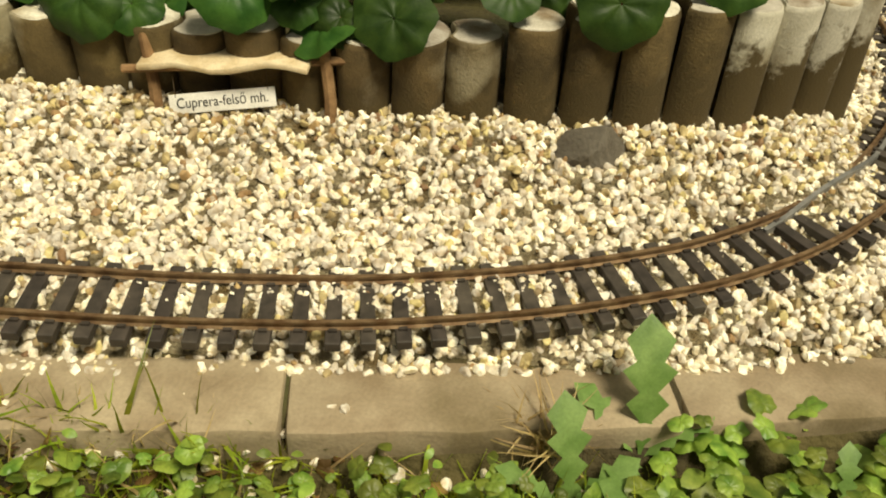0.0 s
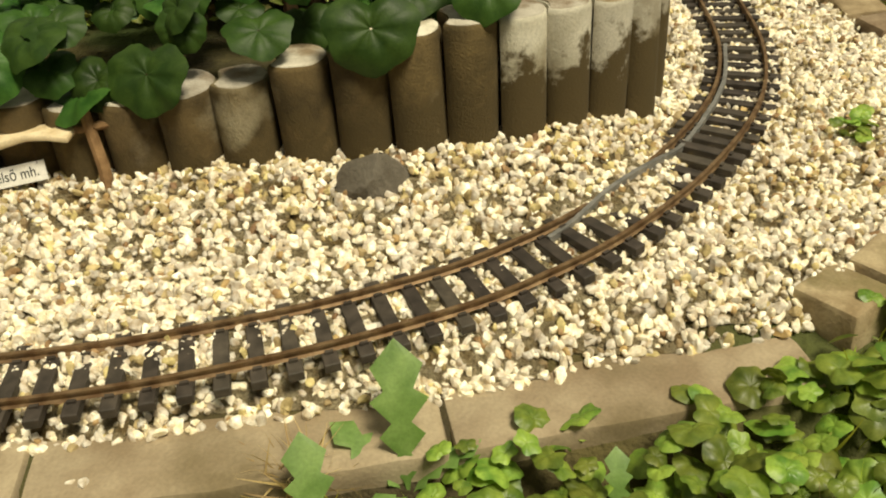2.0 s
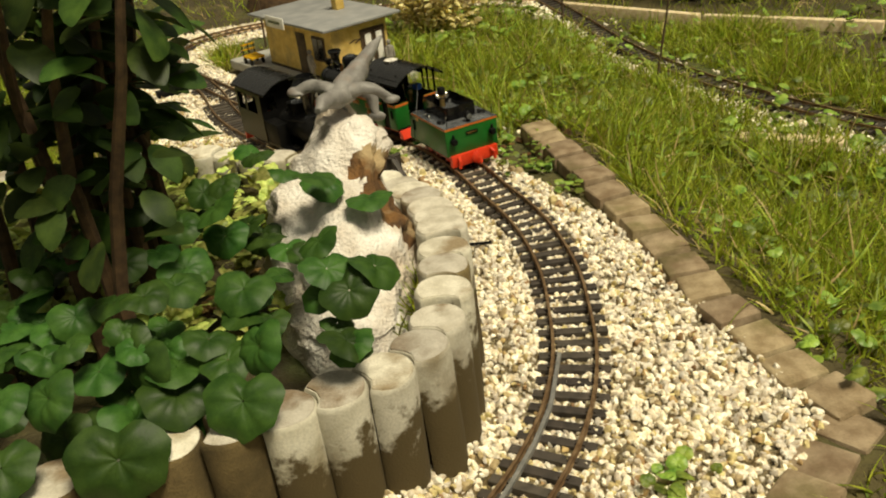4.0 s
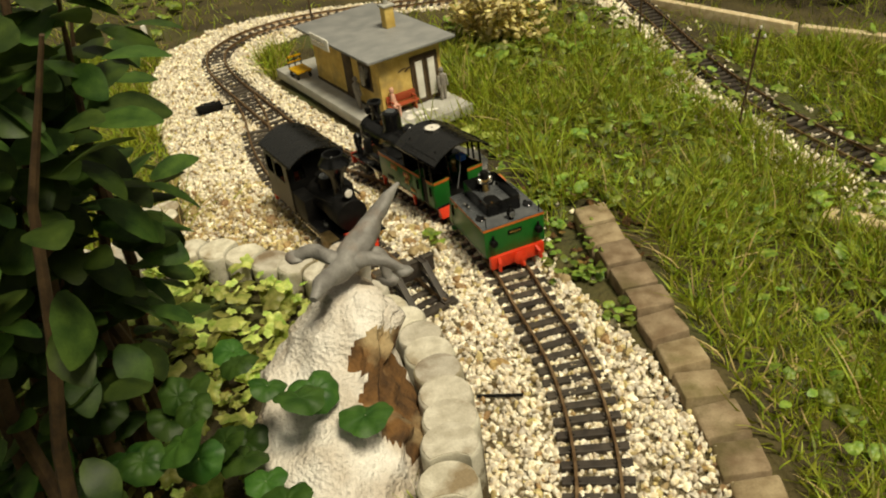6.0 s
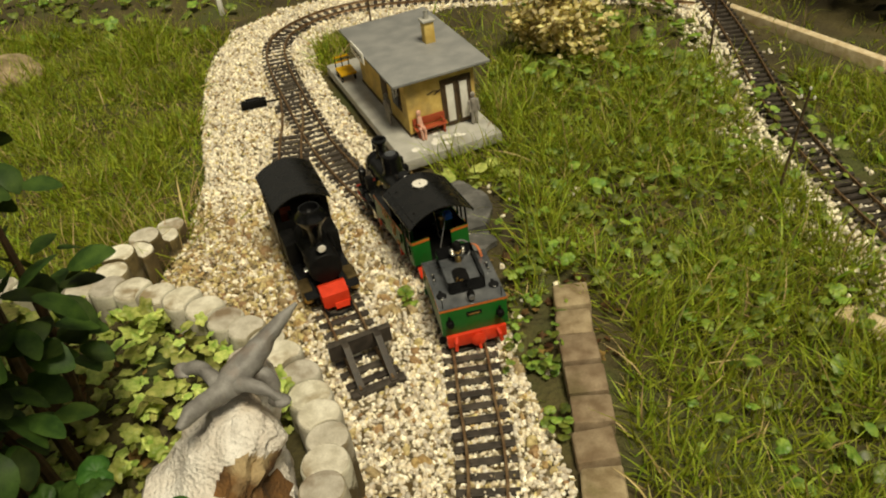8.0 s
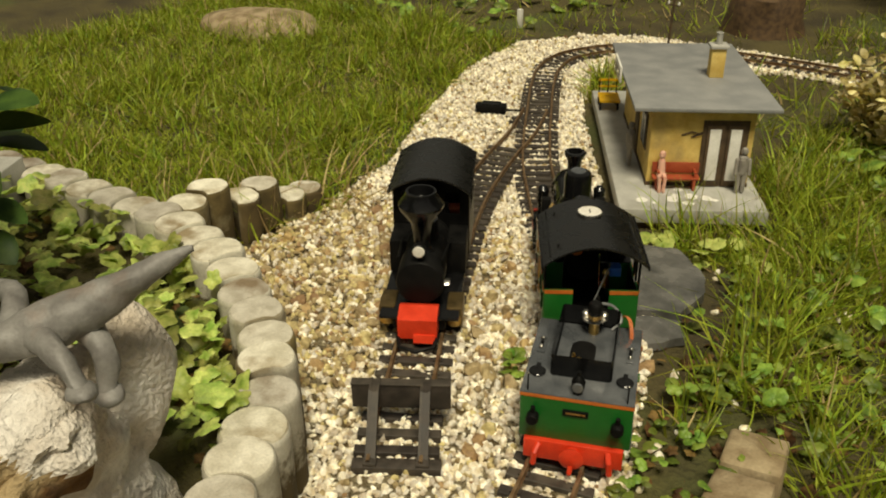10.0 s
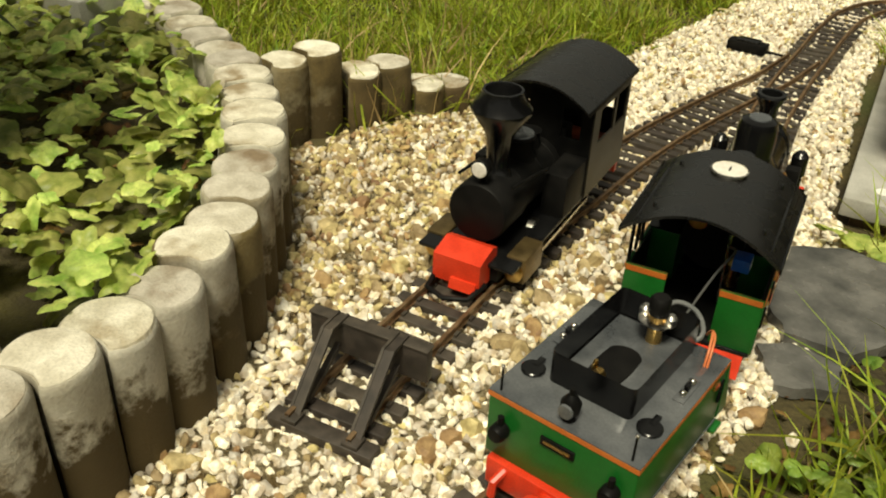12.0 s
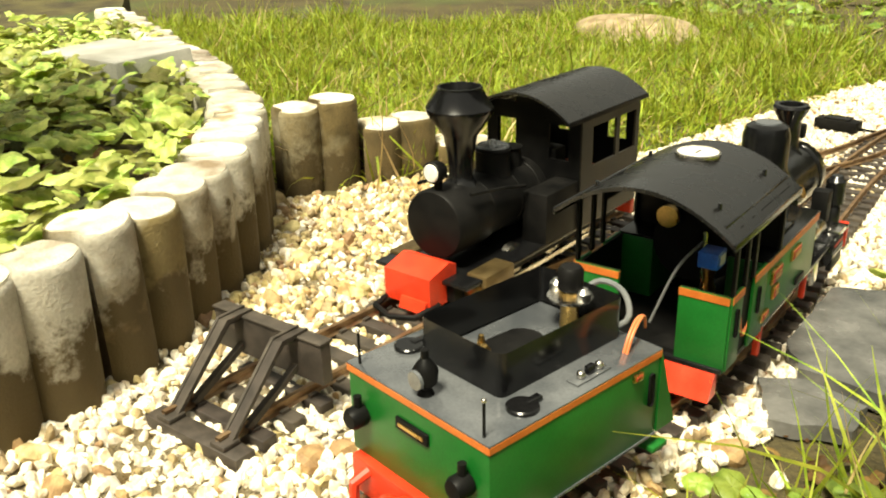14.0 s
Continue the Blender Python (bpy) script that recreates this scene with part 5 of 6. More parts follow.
# ---- rock with a ceramic lizard ----
def build_rock():
    levels = [(0.03, 0.402, 1.050, 0.094, 0.190), (0.07, 0.404, 1.048, 0.094, 0.190), (0.105, 0.406, 1.050, 0.092, 0.186), (0.14, 0.408, 1.070, 0.088, 0.154),
              (0.17, 0.414, 1.092, 0.079, 0.120), (0.195, 0.420, 1.112, 0.068, 0.090), (0.217, 0.426, 1.128, 0.057, 0.068), (0.233, 0.428, 1.138, 0.046, 0.052), (0.242, 0.428, 1.144, 0.032, 0.036), (0.245, 0.428, 1.146, 0.012, 0.014)]
    bm = bmesh.new()
    seg, rings = 72, []
    zs = [0.03 + 0.215 * (1 - (1 - k / 44) ** 1.25) for k in range(45)]
    for z in zs:
        cx, cy, rx, ry = (float(np.interp(z, [v[0] for v in levels], [v[j] for v in levels])) for j in (1, 2, 3, 4))
        ring = []
        for k in range(seg):
            t = 2 * math.pi * k / seg
            p = Vector((cx + rx * math.cos(t) - 0.10 * (ry * math.sin(t)), cy + ry * math.sin(t), z))
            ring.append(bm.verts.new(p))
        rings.append(ring)
    for a, b in zip(rings, rings[1:]):
        for k in range(seg):
            bm.faces.new((a[k], a[(k + 1) % seg], b[(k + 1) % seg], b[k]))
    bm.faces.new(rings[-1])
    bmesh.ops.recalc_face_normals(bm, faces=bm.faces)
    bm.normal_update()
    knob = bmesh.ops.create_icosphere(bm, subdivisions=4, radius=1.0, matrix=Matrix.LocRotScale((0.410, 1.208, 0.185), Euler((-0.12, 0, 0.3)), (0.030, 0.034, 0.068)))["verts"]
    bm.normal_update()
    hollow = Vector((0.482, 1.085, 0.165))

    def in_hollow(p):
        q = p - hollow
        return (q.x / 0.056) ** 2 + (q.y / 0.072) ** 2 + (q.z / 0.068) ** 2 + 0.9 * noise.noise(p * 38)
    for v in bm.verts:
        p = v.co.copy()
        d = 0.016 * noise.noise(p * 9) + 0.008 * noise.noise(p * 24) - 0.020 * abs(noise.noise(p * 15 + Vector((8, 0, 2)))) - 0.009 * abs(noise.noise(p * 40)) + 0.0025 * noise.noise(p * 110)
        step = 0.006 * (math.floor(6 * noise.noise(p * 7 + Vector((2, 5, 1)))) / 3)
        d -= 0.020 * max(0.0, 1 - in_hollow(p))
        v.co = p + v.normal * (d + step) * (0.6 if v in knob else 1.0)
    bm.faces.ensure_lookup_table()
    me_faces = [f.index for f in bm.faces if in_hollow(f.calc_center_median()) < 1.0]
    rock = part("white_rock", bm, ROCK)
    rock.data.materials.append(ROCKSTAIN)
    for i in me_faces:
        rock.data.polygons[i].material_index = 1
    tagged(rock, "large rough white limestone rock with a rusty hollow", "rock")
    spine = spline([(0.478, 1.234, 0.303), (0.468, 1.222, 0.297), (0.457, 1.206, 0.288), (0.447, 1.189, 0.279), (0.438, 1.172, 0.271), (0.429, 1.154, 0.266), (0.421, 1.136, 0.264), (0.414, 1.118, 0.268), (0.408, 1.098, 0.270), (0.404, 1.085, 0.268)], 0.004)
    girth = [0.002, 0.0062, 0.0095, 0.0120, 0.0150, 0.0155, 0.0125, 0.0100, 0.0095, 0.0035]
    bm = tube(spine, [float(np.interp(i / (len(spine) - 1) * 9, range(10), girth)) for i in range(len(spine))], 16)
    limbs = (((0.440, 1.178, 0.262), (0.458, 1.178, 0.250), (0.462, 1.172, 0.226)), ((0.434, 1.178, 0.262), (0.420, 1.192, 0.252), (0.417, 1.196, 0.230)),
             ((0.424, 1.145, 0.268), (0.396, 1.160, 0.276), (0.374, 1.160, 0.270)), ((0.428, 1.148, 0.266), (0.458, 1.150, 0.268), (0.484, 1.148, 0.252)))
    for p, q, r in limbs:
        run = spline([p, q, r], 0.004)
        tube(run, [0.0085 - 0.0028 * i / (len(run) - 1) for i in range(len(run))], 12, bm)
        ball(r, 0.0080, (1.35, 1.2, 0.7), 2, bm)
    for v in bm.verts:
        v.co += 0.0026 * Vector((noise.noise(v.co * 80), noise.noise(v.co * 80 + Vector((4, 0, 0))), noise.noise(v.co * 80 + Vector((0, 7, 0)))))
    liz = part("lizard_statue", bm, LIZARD)
    tagged(liz, "grey ceramic lizard crouching on the white rock", "statue")


build_rock()


# ---- rustic halt with name sign beside the wall ----
def build_halt():
    H = thing("stick_shelter", "shelter of bark sticks with pale split-wood roof", "shelter")
    part("post", tube([(0.030, 0.655, 0.0), (0.028, 0.668, 0.05), (0.022, 0.676, 0.098)], [0.006, 0.0055, 0.005]), STICK, H)
    part("post", tube([(-0.122, 0.655, 0.0), (-0.126, 0.668, 0.05), (-0.132, 0.678, 0.095)], [0.006, 0.0055, 0.005]), STICK, H)
    part("post", rod((-0.08, 0.69, 0.0), (-0.085, 0.70, 0.085), 0.003), DARKWOOD, H)
    part("cross_stick", tube([(-0.150, 0.664, 0.066), (-0.06, 0.670, 0.074), (0.05, 0.676, 0.086)], [0.004, 0.0035, 0.004]), STICK, H)
    bm = box(-0.136, 0.012, 0.655, 0.694, 0.076, 0.082, 0.002)
    bmesh.ops.subdivide_edges(bm, edges=[e for e in bm.edges if e.calc_length() > 0.03], cuts=8)
    for v in bm.verts:
        v.co.z += 0.08 * (v.co.x + 0.06) + 0.006 * noise.noise(v.co * 25); v.co.y += 0.005 * noise.noise(v.co * 18)
    part("roof_board", bm, PALEWOOD, H, "pale split log roof")
    S = thing("name_sign", "white board with black letters under the shelter roof", "sign", pose(-0.064, 0.658, 0.0465, 62, 0, 3) @ pose(0, 0, 0, 0, 0, 8))
    part("board", box(-0.046, 0.046, -0.0085, 0.0085, -0.0008, 0.0, 0.0003), WHITE, S)
    cu = bpy.data.curves.new("lettering", "FONT")
    cu.body, cu.size, cu.extrude, cu.align_x, cu.align_y = "Cuprera-felső mh.", 0.0125, 0.0001, "CENTER", "CENTER"
    tmp = bpy.data.objects.new("lettering", cu)
    scene.collection.objects.link(tmp)
    me = bpy.data.meshes.new_from_object(tmp.evaluated_get(bpy.context.evaluated_depsgraph_get()))
    bpy.data.objects.remove(tmp)
    me.materials.append(MATT)
    tx = new("lettering", me); tx.parent = S; tx.location = (0, 0, 0.0004); tx.scale = (0.86, 1, 1)
    for x in (-0.040, 0.040):
        part("hanger", rod((x, 0.006, 0.0), (x, 0.024, 0.0), 0.0004, seg=6), DARKWOOD, S)
    bd = part("base_board", box(-0.19, 0.075, 0.58, 0.63, -0.002, 0.006, 0.001), DARKWOOD)
    tagged(bd, "mossy wooden board lying in front of the shelter", "board")
    st = ball((0, 0, 0), 0.034, (1.1, 0.62, 1.05), 3)
    for v in st.verts:
        v.co *= 1 + 0.45 * noise.noise(v.co * 26)
        for n, d in ((Vector((0.5, -0.7, 0.5)), 0.017), (Vector((-0.8, -0.3, 0.5)), 0.020), (Vector((0.7, 0.2, 0.7)), 0.024), (Vector((0, 0.8, 0.6)), 0.018)):
            v.co -= n * max(0.0, v.co.dot(n) - d)
    s = part("grey_stone", st, smooth=False, material=mat("grey_stone", (0.10, 0.085, 0.065), (0.17, 0.15, 0.12), 0.9, 40, 300, bump=0.5))
    s.matrix_world = pose(0.258, 0.648, 0.034, 14, 8, 20)
    tagged(s, "angular grey stone in the gravel by the posts", "stone")


build_halt()


# ---- slate slabs, poles, point motor, stump, far boards ----
def slab(name, outline, z, thick, material, label, category):
    ob = part(name, prism(outline, z - thick, z, axis="z"), material, smooth=False)
    return tagged(ob, label, category)


def wet_slab(outline, z, thick, label):
    bm = bmesh.new()
    rim = [Vector((*a, 0)).lerp(Vector((*b, 0)), k / 8) for a, b in zip(outline, outline[1:] + outline[:1]) for k in range(8)]
    jag = [(p.x + 0.003 * noise.noise(p * 70), p.y + 0.003 * noise.noise(p * 70 + Vector((4, 0, 0)))) for p in rim]
    prism(jag, z - thick, z, bm, "z")
    return tagged(part("slate_slab", bm, SLATE, smooth=False), label, "slab")


wet_slab([(0.405, 1.882), (0.428, 1.925), (0.470, 1.945), (0.528, 1.905), (0.548, 1.862), (0.545, 1.806), (0.502, 1.780), (0.468, 1.796)], 0.002, 0.012, "large wet dark grey slate slab beside the track")
wet_slab([(0.503, 1.748), (0.516, 1.774), (0.552, 1.788), (0.572, 1.762), (0.548, 1.725)], 0.003, 0.010, "smaller grey slate slab beside the track")


pin = part("metal_rod", rod((0.532, 1.224, 0.012), (0.588, 1.220, 0.013), 0.0022, seg=10), MATT)
tagged(pin, "thin dark metal rod lying on the gravel", "rod")


def telegraph_pole(x, y, z, h, lean):
    T = thing("telegraph_pole", "thin dark model telegraph pole with white insulators, leaning", "pole", pose(x, y, z, 0, lean, 0), group="telegraph poles")
    part("pole", rod((0, 0, -0.02), (0, 0, h), 0.003, 0.0024, 8), DARKWOOD, T)
    part("cross_arm", box(-0.011, 0.011, -0.001, 0.001, h - 0.018, h - 0.015), DARKWOOD, T, smooth=False)
    for dx, dz in ((-0.011, -0.015), (0.011, -0.015), (0, 0.002)):
        part("insulator", lathe((dx, 0, h + dz), [(0.0022, 0), (0.0028, 0.003), (0.0015, 0.006), (0, 0.0065)], 8), WHITE, T)


telegraph_pole(1.046, 2.075, -0.10, 0.22, 8)
telegraph_pole(0.93, 2.62, -0.09, 0.20, 3)
telegraph_pole(0.86, 3.15, -0.06, 0.20, -3)
telegraph_pole(0.10, 2.62, -0.04, 0.20, 2)
box_ = thing("point_motor", "small black point motor box beside the track", "point motor", pose(-0.105, 2.305, -0.036, 0, 0, 28))
part("housing", box(-0.03, 0.03, -0.012, 0.012, 0, 0.016, 0.002), MATT, box_)
part("cover", box(-0.018, 0.018, -0.010, 0.010, 0.016, 0.019, 0.001), BLACK, box_)
part("rod_arm", box(0.03, 0.06, -0.002, 0.002, 0.004, 0.007), MATT, box_, smooth=False)
pl = part("weathered_plank", box(-0.10, 0.10, -0.018, 0.018, -0.01, 0.012, 0.003), PALEWOOD)
pl.matrix_world = pose(1.20, 1.70, -0.105, 0, 0, -28)
tagged(pl, "weathered pale plank lying beside the far track", "plank")
mk = part("white_marker", box(-0.006, 0.006, -0.006, 0.006, 0, 0.05, 0.001), WHITE)
mk.matrix_world = pose(-0.46, 2.90, -0.045)
tagged(mk, "short white marker post at the gravel edge", "marker")
st = lathe((0, 0, 0), [(0.11, 0), (0.10, 0.04), (0.095, 0.10), (0.08, 0.12), (0, 0.12)], 24)
for v in st.verts:
    v.co += 0.02 * Vector((noise.noise(v.co * 9), noise.noise(v.co * 9 + Vector((3, 0, 0))), 0))
st = part("tree_stump", st, STEM)
st.matrix_world = pose(0.06, 3.26, -0.05)
tagged(st, "brown tree stump behind the station", "stump")
bm = ball((0, 0, 0), 0.14, (1.3, 0.8, 0.35), 4)
for v in bm.verts:
    v.co *= 1 + 0.25 * noise.noise(v.co * 9)
b = part("flat_boulder", bm, BRICK)
b.matrix_world = pose(-0.95, 2.44, -0.03, 0, 0, 20)
tagged(b, "flat mossy brown boulder lying in the grass", "boulder")
bd = part("grey_slab", box(-0.10, 0.10, -0.05, 0.05, -0.060, 0.0, 0.003), PAVE)
bd.matrix_world = pose(-0.26, 1.340, 0.120, 3, -2, 30)
tagged(bd, "grey concrete slab lying on the ivy bed", "slab")
for (x0, y0), (x1, y1) in (((0.62, 3.30), (0.98, 2.98)), ((0.99, 2.97), (1.32, 2.62)), ((1.33, 2.61), (1.70, 2.33)), ((1.71, 2.32), (2.2, 2.0)), ((-1.75, 2.9), (-1.1, 3.05))):
    n = math.hypot(x1 - x0, y1 - y0)
    b = part("border_board", box(0, n, -0.012, 0.012, -0.04, 0.03, 0.003), PALEWOOD)
    b.matrix_world = pose(x0, y0, -0.11, 0, 0, math.degrees(math.atan2(y1 - y0, x1 - x0)))
    tagged(b, "weathered pale border board along the garden path", "border", group="border boards")


# ---- plants ----
def lobed_leaf(lobes, depth, notch, seed, wide=1.0, cup=0.10):
    """A leaf drawn round its middle: stem at the origin, tip along +y, length about 1."""
    rng = random.Random(seed)
    lift = [rng.uniform(-0.05, 0.05) for k in range(8)]
    n, vs, fs = 28, [], []
    for ring in (0.03, 0.40, 0.75, 1.0):
        for k in range(n):
            t = 2 * math.pi * k / n
            back = max(0.0, -math.cos(t)) ** 8
            r = 0.5 * (1 + depth * math.cos(lobes * t) + 0.03 * math.sin(3 * t + seed)) * (1 - notch * back)
            ridge = 0.018 * math.cos(lobes * t) * (1 if 0.2 < ring < 0.9 else 0.3)
            wave = lift[int(k / n * 8)] * ring ** 3
            vs.append((wide * r * ring * math.sin(t), 0.46 + r * ring * math.cos(t), cup * math.sin(2.6 * ring) - 0.5 * cup * ring ** 2 - 0.10 * (ring * math.cos(t)) ** 2 + ridge + wave))
    for a in range(3):
        for k in range(n):
            j = (k + 1) % n
            fs.append([a * n + k, (a + 1) * n + k, (a + 1) * n + j, a * n + j])
    return vs, fs


def round_leaves():
    return [lobed_leaf(7, 0.045, 0.42, 1, 1.08), lobed_leaf(7, 0.06, 0.35, 2, 1.12, 0.06), lobed_leaf(9, 0.04, 0.45, 3, 1.0, 0.14)]


def ivy_leaves():
    return [lobed_leaf(5, 0.16, 0.25, 4, 1.05), lobed_leaf(5, 0.11, 0.35, 5, 1.15, 0.05), lobed_leaf(5, 0.20, 0.15, 6, 0.95, 0.12)]


def leaf_shape(kind):
    """Outline of one leaf, stem at the origin, tip along +y, length 1."""
    if kind == "round":
        ring = [(0, 0.0), (0.22, -0.08), (0.44, 0.02), (0.54, 0.28), (0.50, 0.56), (0.33, 0.82), (0.12, 0.96), (0, 1.0)]
    elif kind == "ivy":
        ring = [(0, 0.0), (0.20, -0.06), (0.48, 0.05), (0.40, 0.25), (0.52, 0.50), (0.26, 0.58), (0.15, 0.82), (0, 1.0)]
    elif kind == "oval":
        ring = [(0, 0.0), (0.14, 0.08), (0.27, 0.28), (0.32, 0.50), (0.26, 0.72), (0.14, 0.90), (0.05, 0.98), (0, 1.0)]
    else:
        ring = [(0, 0.0), (0.025, 0.12), (0.10, 0.22), (0.04, 0.30), (0.14, 0.42), (0.06, 0.50), (0.18, 0.64), (0.09, 0.70), (0.16, 0.84), (0, 1.0)]
    vs, fs = [], []
    for x, y in ring:
        vs.append((0, y, 0.10 * math.sin(3.0 * y)))
    n = len(ring)
    for s in (-1, 1):
        b = len(vs)
        for x, y in ring:
            vs.append((s * x * 0.55, y, 0.10 * math.sin(3.0 * y) + 0.09 * x))
        for x, y in ring:
            vs.append((s * x, y, 0.10 * math.sin(3.0 * y) + 0.04 * x - 0.08 * x * x))
        for i in range(n - 1):
            q = [(i, i + 1, b + i + 1, b + i), (b + i, b + i + 1, b + n + i + 1, b + n + i)]
            fs += [f if s > 0 else f[::-1] for f in q]
    return vs, [list(f) for f in fs]


def leaf_row(x, y, z, size, yaw, pitch, roll=0.0):
    return np.array(Matrix.LocRotScale((x, y, z), Euler((radians(pitch), radians(roll), radians(yaw))), (size, size, size)))[:3]


def blade_shapes():
    out = []
    for bend in (0.15, 0.35, 0.6, 0.9):
        vs, fs = [], []
        for i in range(5):
            t = i / 4
            w = 0.020 * (1 - t ** 1.6) + 0.001
            y, z = bend * t * t, t * (1 - 0.35 * bend * t)
            vs += [(-w, y, z), (w, y, z)]
        for i in range(4):
            fs.append([2 * i, 2 * i + 1, 2 * i + 3, 2 * i + 2])
        out.append((vs, fs))
    return out


def build_grass():
    rng = random.Random(21)
    rows, dry = [], []

    def blades(n, x0, x1, y0, y1, lo, hi, ok):
        for _ in range(n):
            x, y = rng.uniform(x0, x1), rng.uniform(y0, y1)
            if not ok(x, y):
                continue
            clump = 0.45 + 1.3 * max(0.0, noise.noise((x * 6, y * 6, 4.0)) + 0.3)
            h = rng.uniform(lo, hi) * clump
            w = rng.uniform(0.6, 1.35) * 0.080
            m = np.array(Matrix.LocRotScale((x, y, height(x, y) - 0.003), Euler((rng.gauss(0, 0.5), rng.gauss(0, 0.5), rng.uniform(0, 6.3))), (w * 0.9, h, h)))[:3]
            (dry if rng.random() < 0.06 else rows).append((rng.randrange(4), m))
    line = spline(FAR_TRACK, 0.03)
    edging = spline(EDGE_NEAR, 0.03) + spline(EDGE_FAR, 0.03)

    def right_ok(x, y):
        if min((p.x - x) ** 2 + (p.y - y) ** 2 for p in edging) < 0.0020:
            return False
        if inside(x, y, BALLAST) or min((p.x - x) ** 2 + (p.y - y) ** 2 for p in line) < 0.0055:
            return False
        if inside(x, y, [(0.33, 2.0), (0.53, 2.135), (0.21, 2.60), (0.02, 2.47)]):
            return False
        if x < 0.56 and y < 1.98 or x < 0.62 and y < 1.90 or (x < 0.80 and y < 1.6):
            return x > 0.70 and y > 1.40 and rng.random() < 0.25
        return x > 0.20
    blades(36000, 0.42, 1.5, 0.75, 2.6, 0.035, 0.105, right_ok)
    blades(3500, 0.2, 1.2, 2.3, 3.6, 0.03, 0.07, right_ok)
    blades(46000, -1.35, 0.02, 1.32, 2.75, 0.03, 0.075, lambda x, y: not inside(x, y, BALLAST) and not inside(x, y + (-0.035), BED) and not inside(x, y, BED) and x < -0.02 + 0.1 * (y > 1.6))
    blades(5000, -2.4, 0.1, 2.6, 4.2, 0.03, 0.07, lambda x, y: not inside(x, y, BALLAST))
    blades(4500, 1.25, 2.3, 0.7, 2.9, 0.03, 0.08, lambda x, y: min((p.x - x) ** 2 + (p.y - y) ** 2 for p in line) > 0.0055)
    blades(4500, 0.55, 1.1, 0.30, 0.95, 0.02, 0.05, lambda x, y: y < 0.47 + (x - 0.55) * 0.95 - 0.04)
    blades(5200, -0.35, 0.6, 0.25, 0.365, 0.02, 0.065, lambda x, y: True)
    for i in range(90):
        h = rng.uniform(0.025, 0.05)
        dry.append((rng.randrange(4), np.array(Matrix.LocRotScale((0.218 + rng.gauss(0, 0.008), 0.385 + rng.gauss(0, 0.006), -0.03), Euler((rng.gauss(0, 0.9), rng.gauss(0, 0.9), rng.uniform(0, 6.3))), (0.05, h, h)))[:3]))
    for i in range(420):
        x, y = rng.uniform(-0.35, 0.6), rng.uniform(0.29, 0.36)
        h = rng.uniform(0.02, 0.05)
        dry.append((rng.randrange(4), np.array(Matrix.LocRotScale((x, y, height(x, y)), Euler((rng.gauss(0, 0.9), rng.gauss(0, 0.9), rng.uniform(0, 6.3))), (0.045, h, h)))[:3]))
    for i in range(150):
        x, y = 0.492 + rng.gauss(0, 0.010), rng.uniform(0.90, 1.02)
        h = rng.uniform(0.03, 0.07)
        rows.append((rng.randrange(4), np.array(Matrix.LocRotScale((x, y, 0.085), Euler((rng.gauss(0, 0.6), rng.gauss(0, 0.6), rng.uniform(0, 6.3))), (0.06, h, h)))[:3]))
    for i in range(260):
        x, y = -0.06 + rng.gauss(0, 0.05), 1.68 + rng.gauss(0, 0.09)
        h = rng.uniform(0.05, 0.13)
        (dry if rng.random() < 0.4 else rows).append((rng.randrange(4), np.array(Matrix.LocRotScale((x, y, height(x, y)), Euler((rng.gauss(0, 0.5), rng.gauss(0, 0.5), rng.uniform(0, 6.3))), (0.07, h, h)))[:3]))
    stuff("grass", blade_shapes(), rows, GRASS, "long yellow-green garden grass in clumps", "grass")
    stuff("dry_grass", blade_shapes(), dry, STRAW, "dry straw-coloured grass stalks", "grass")


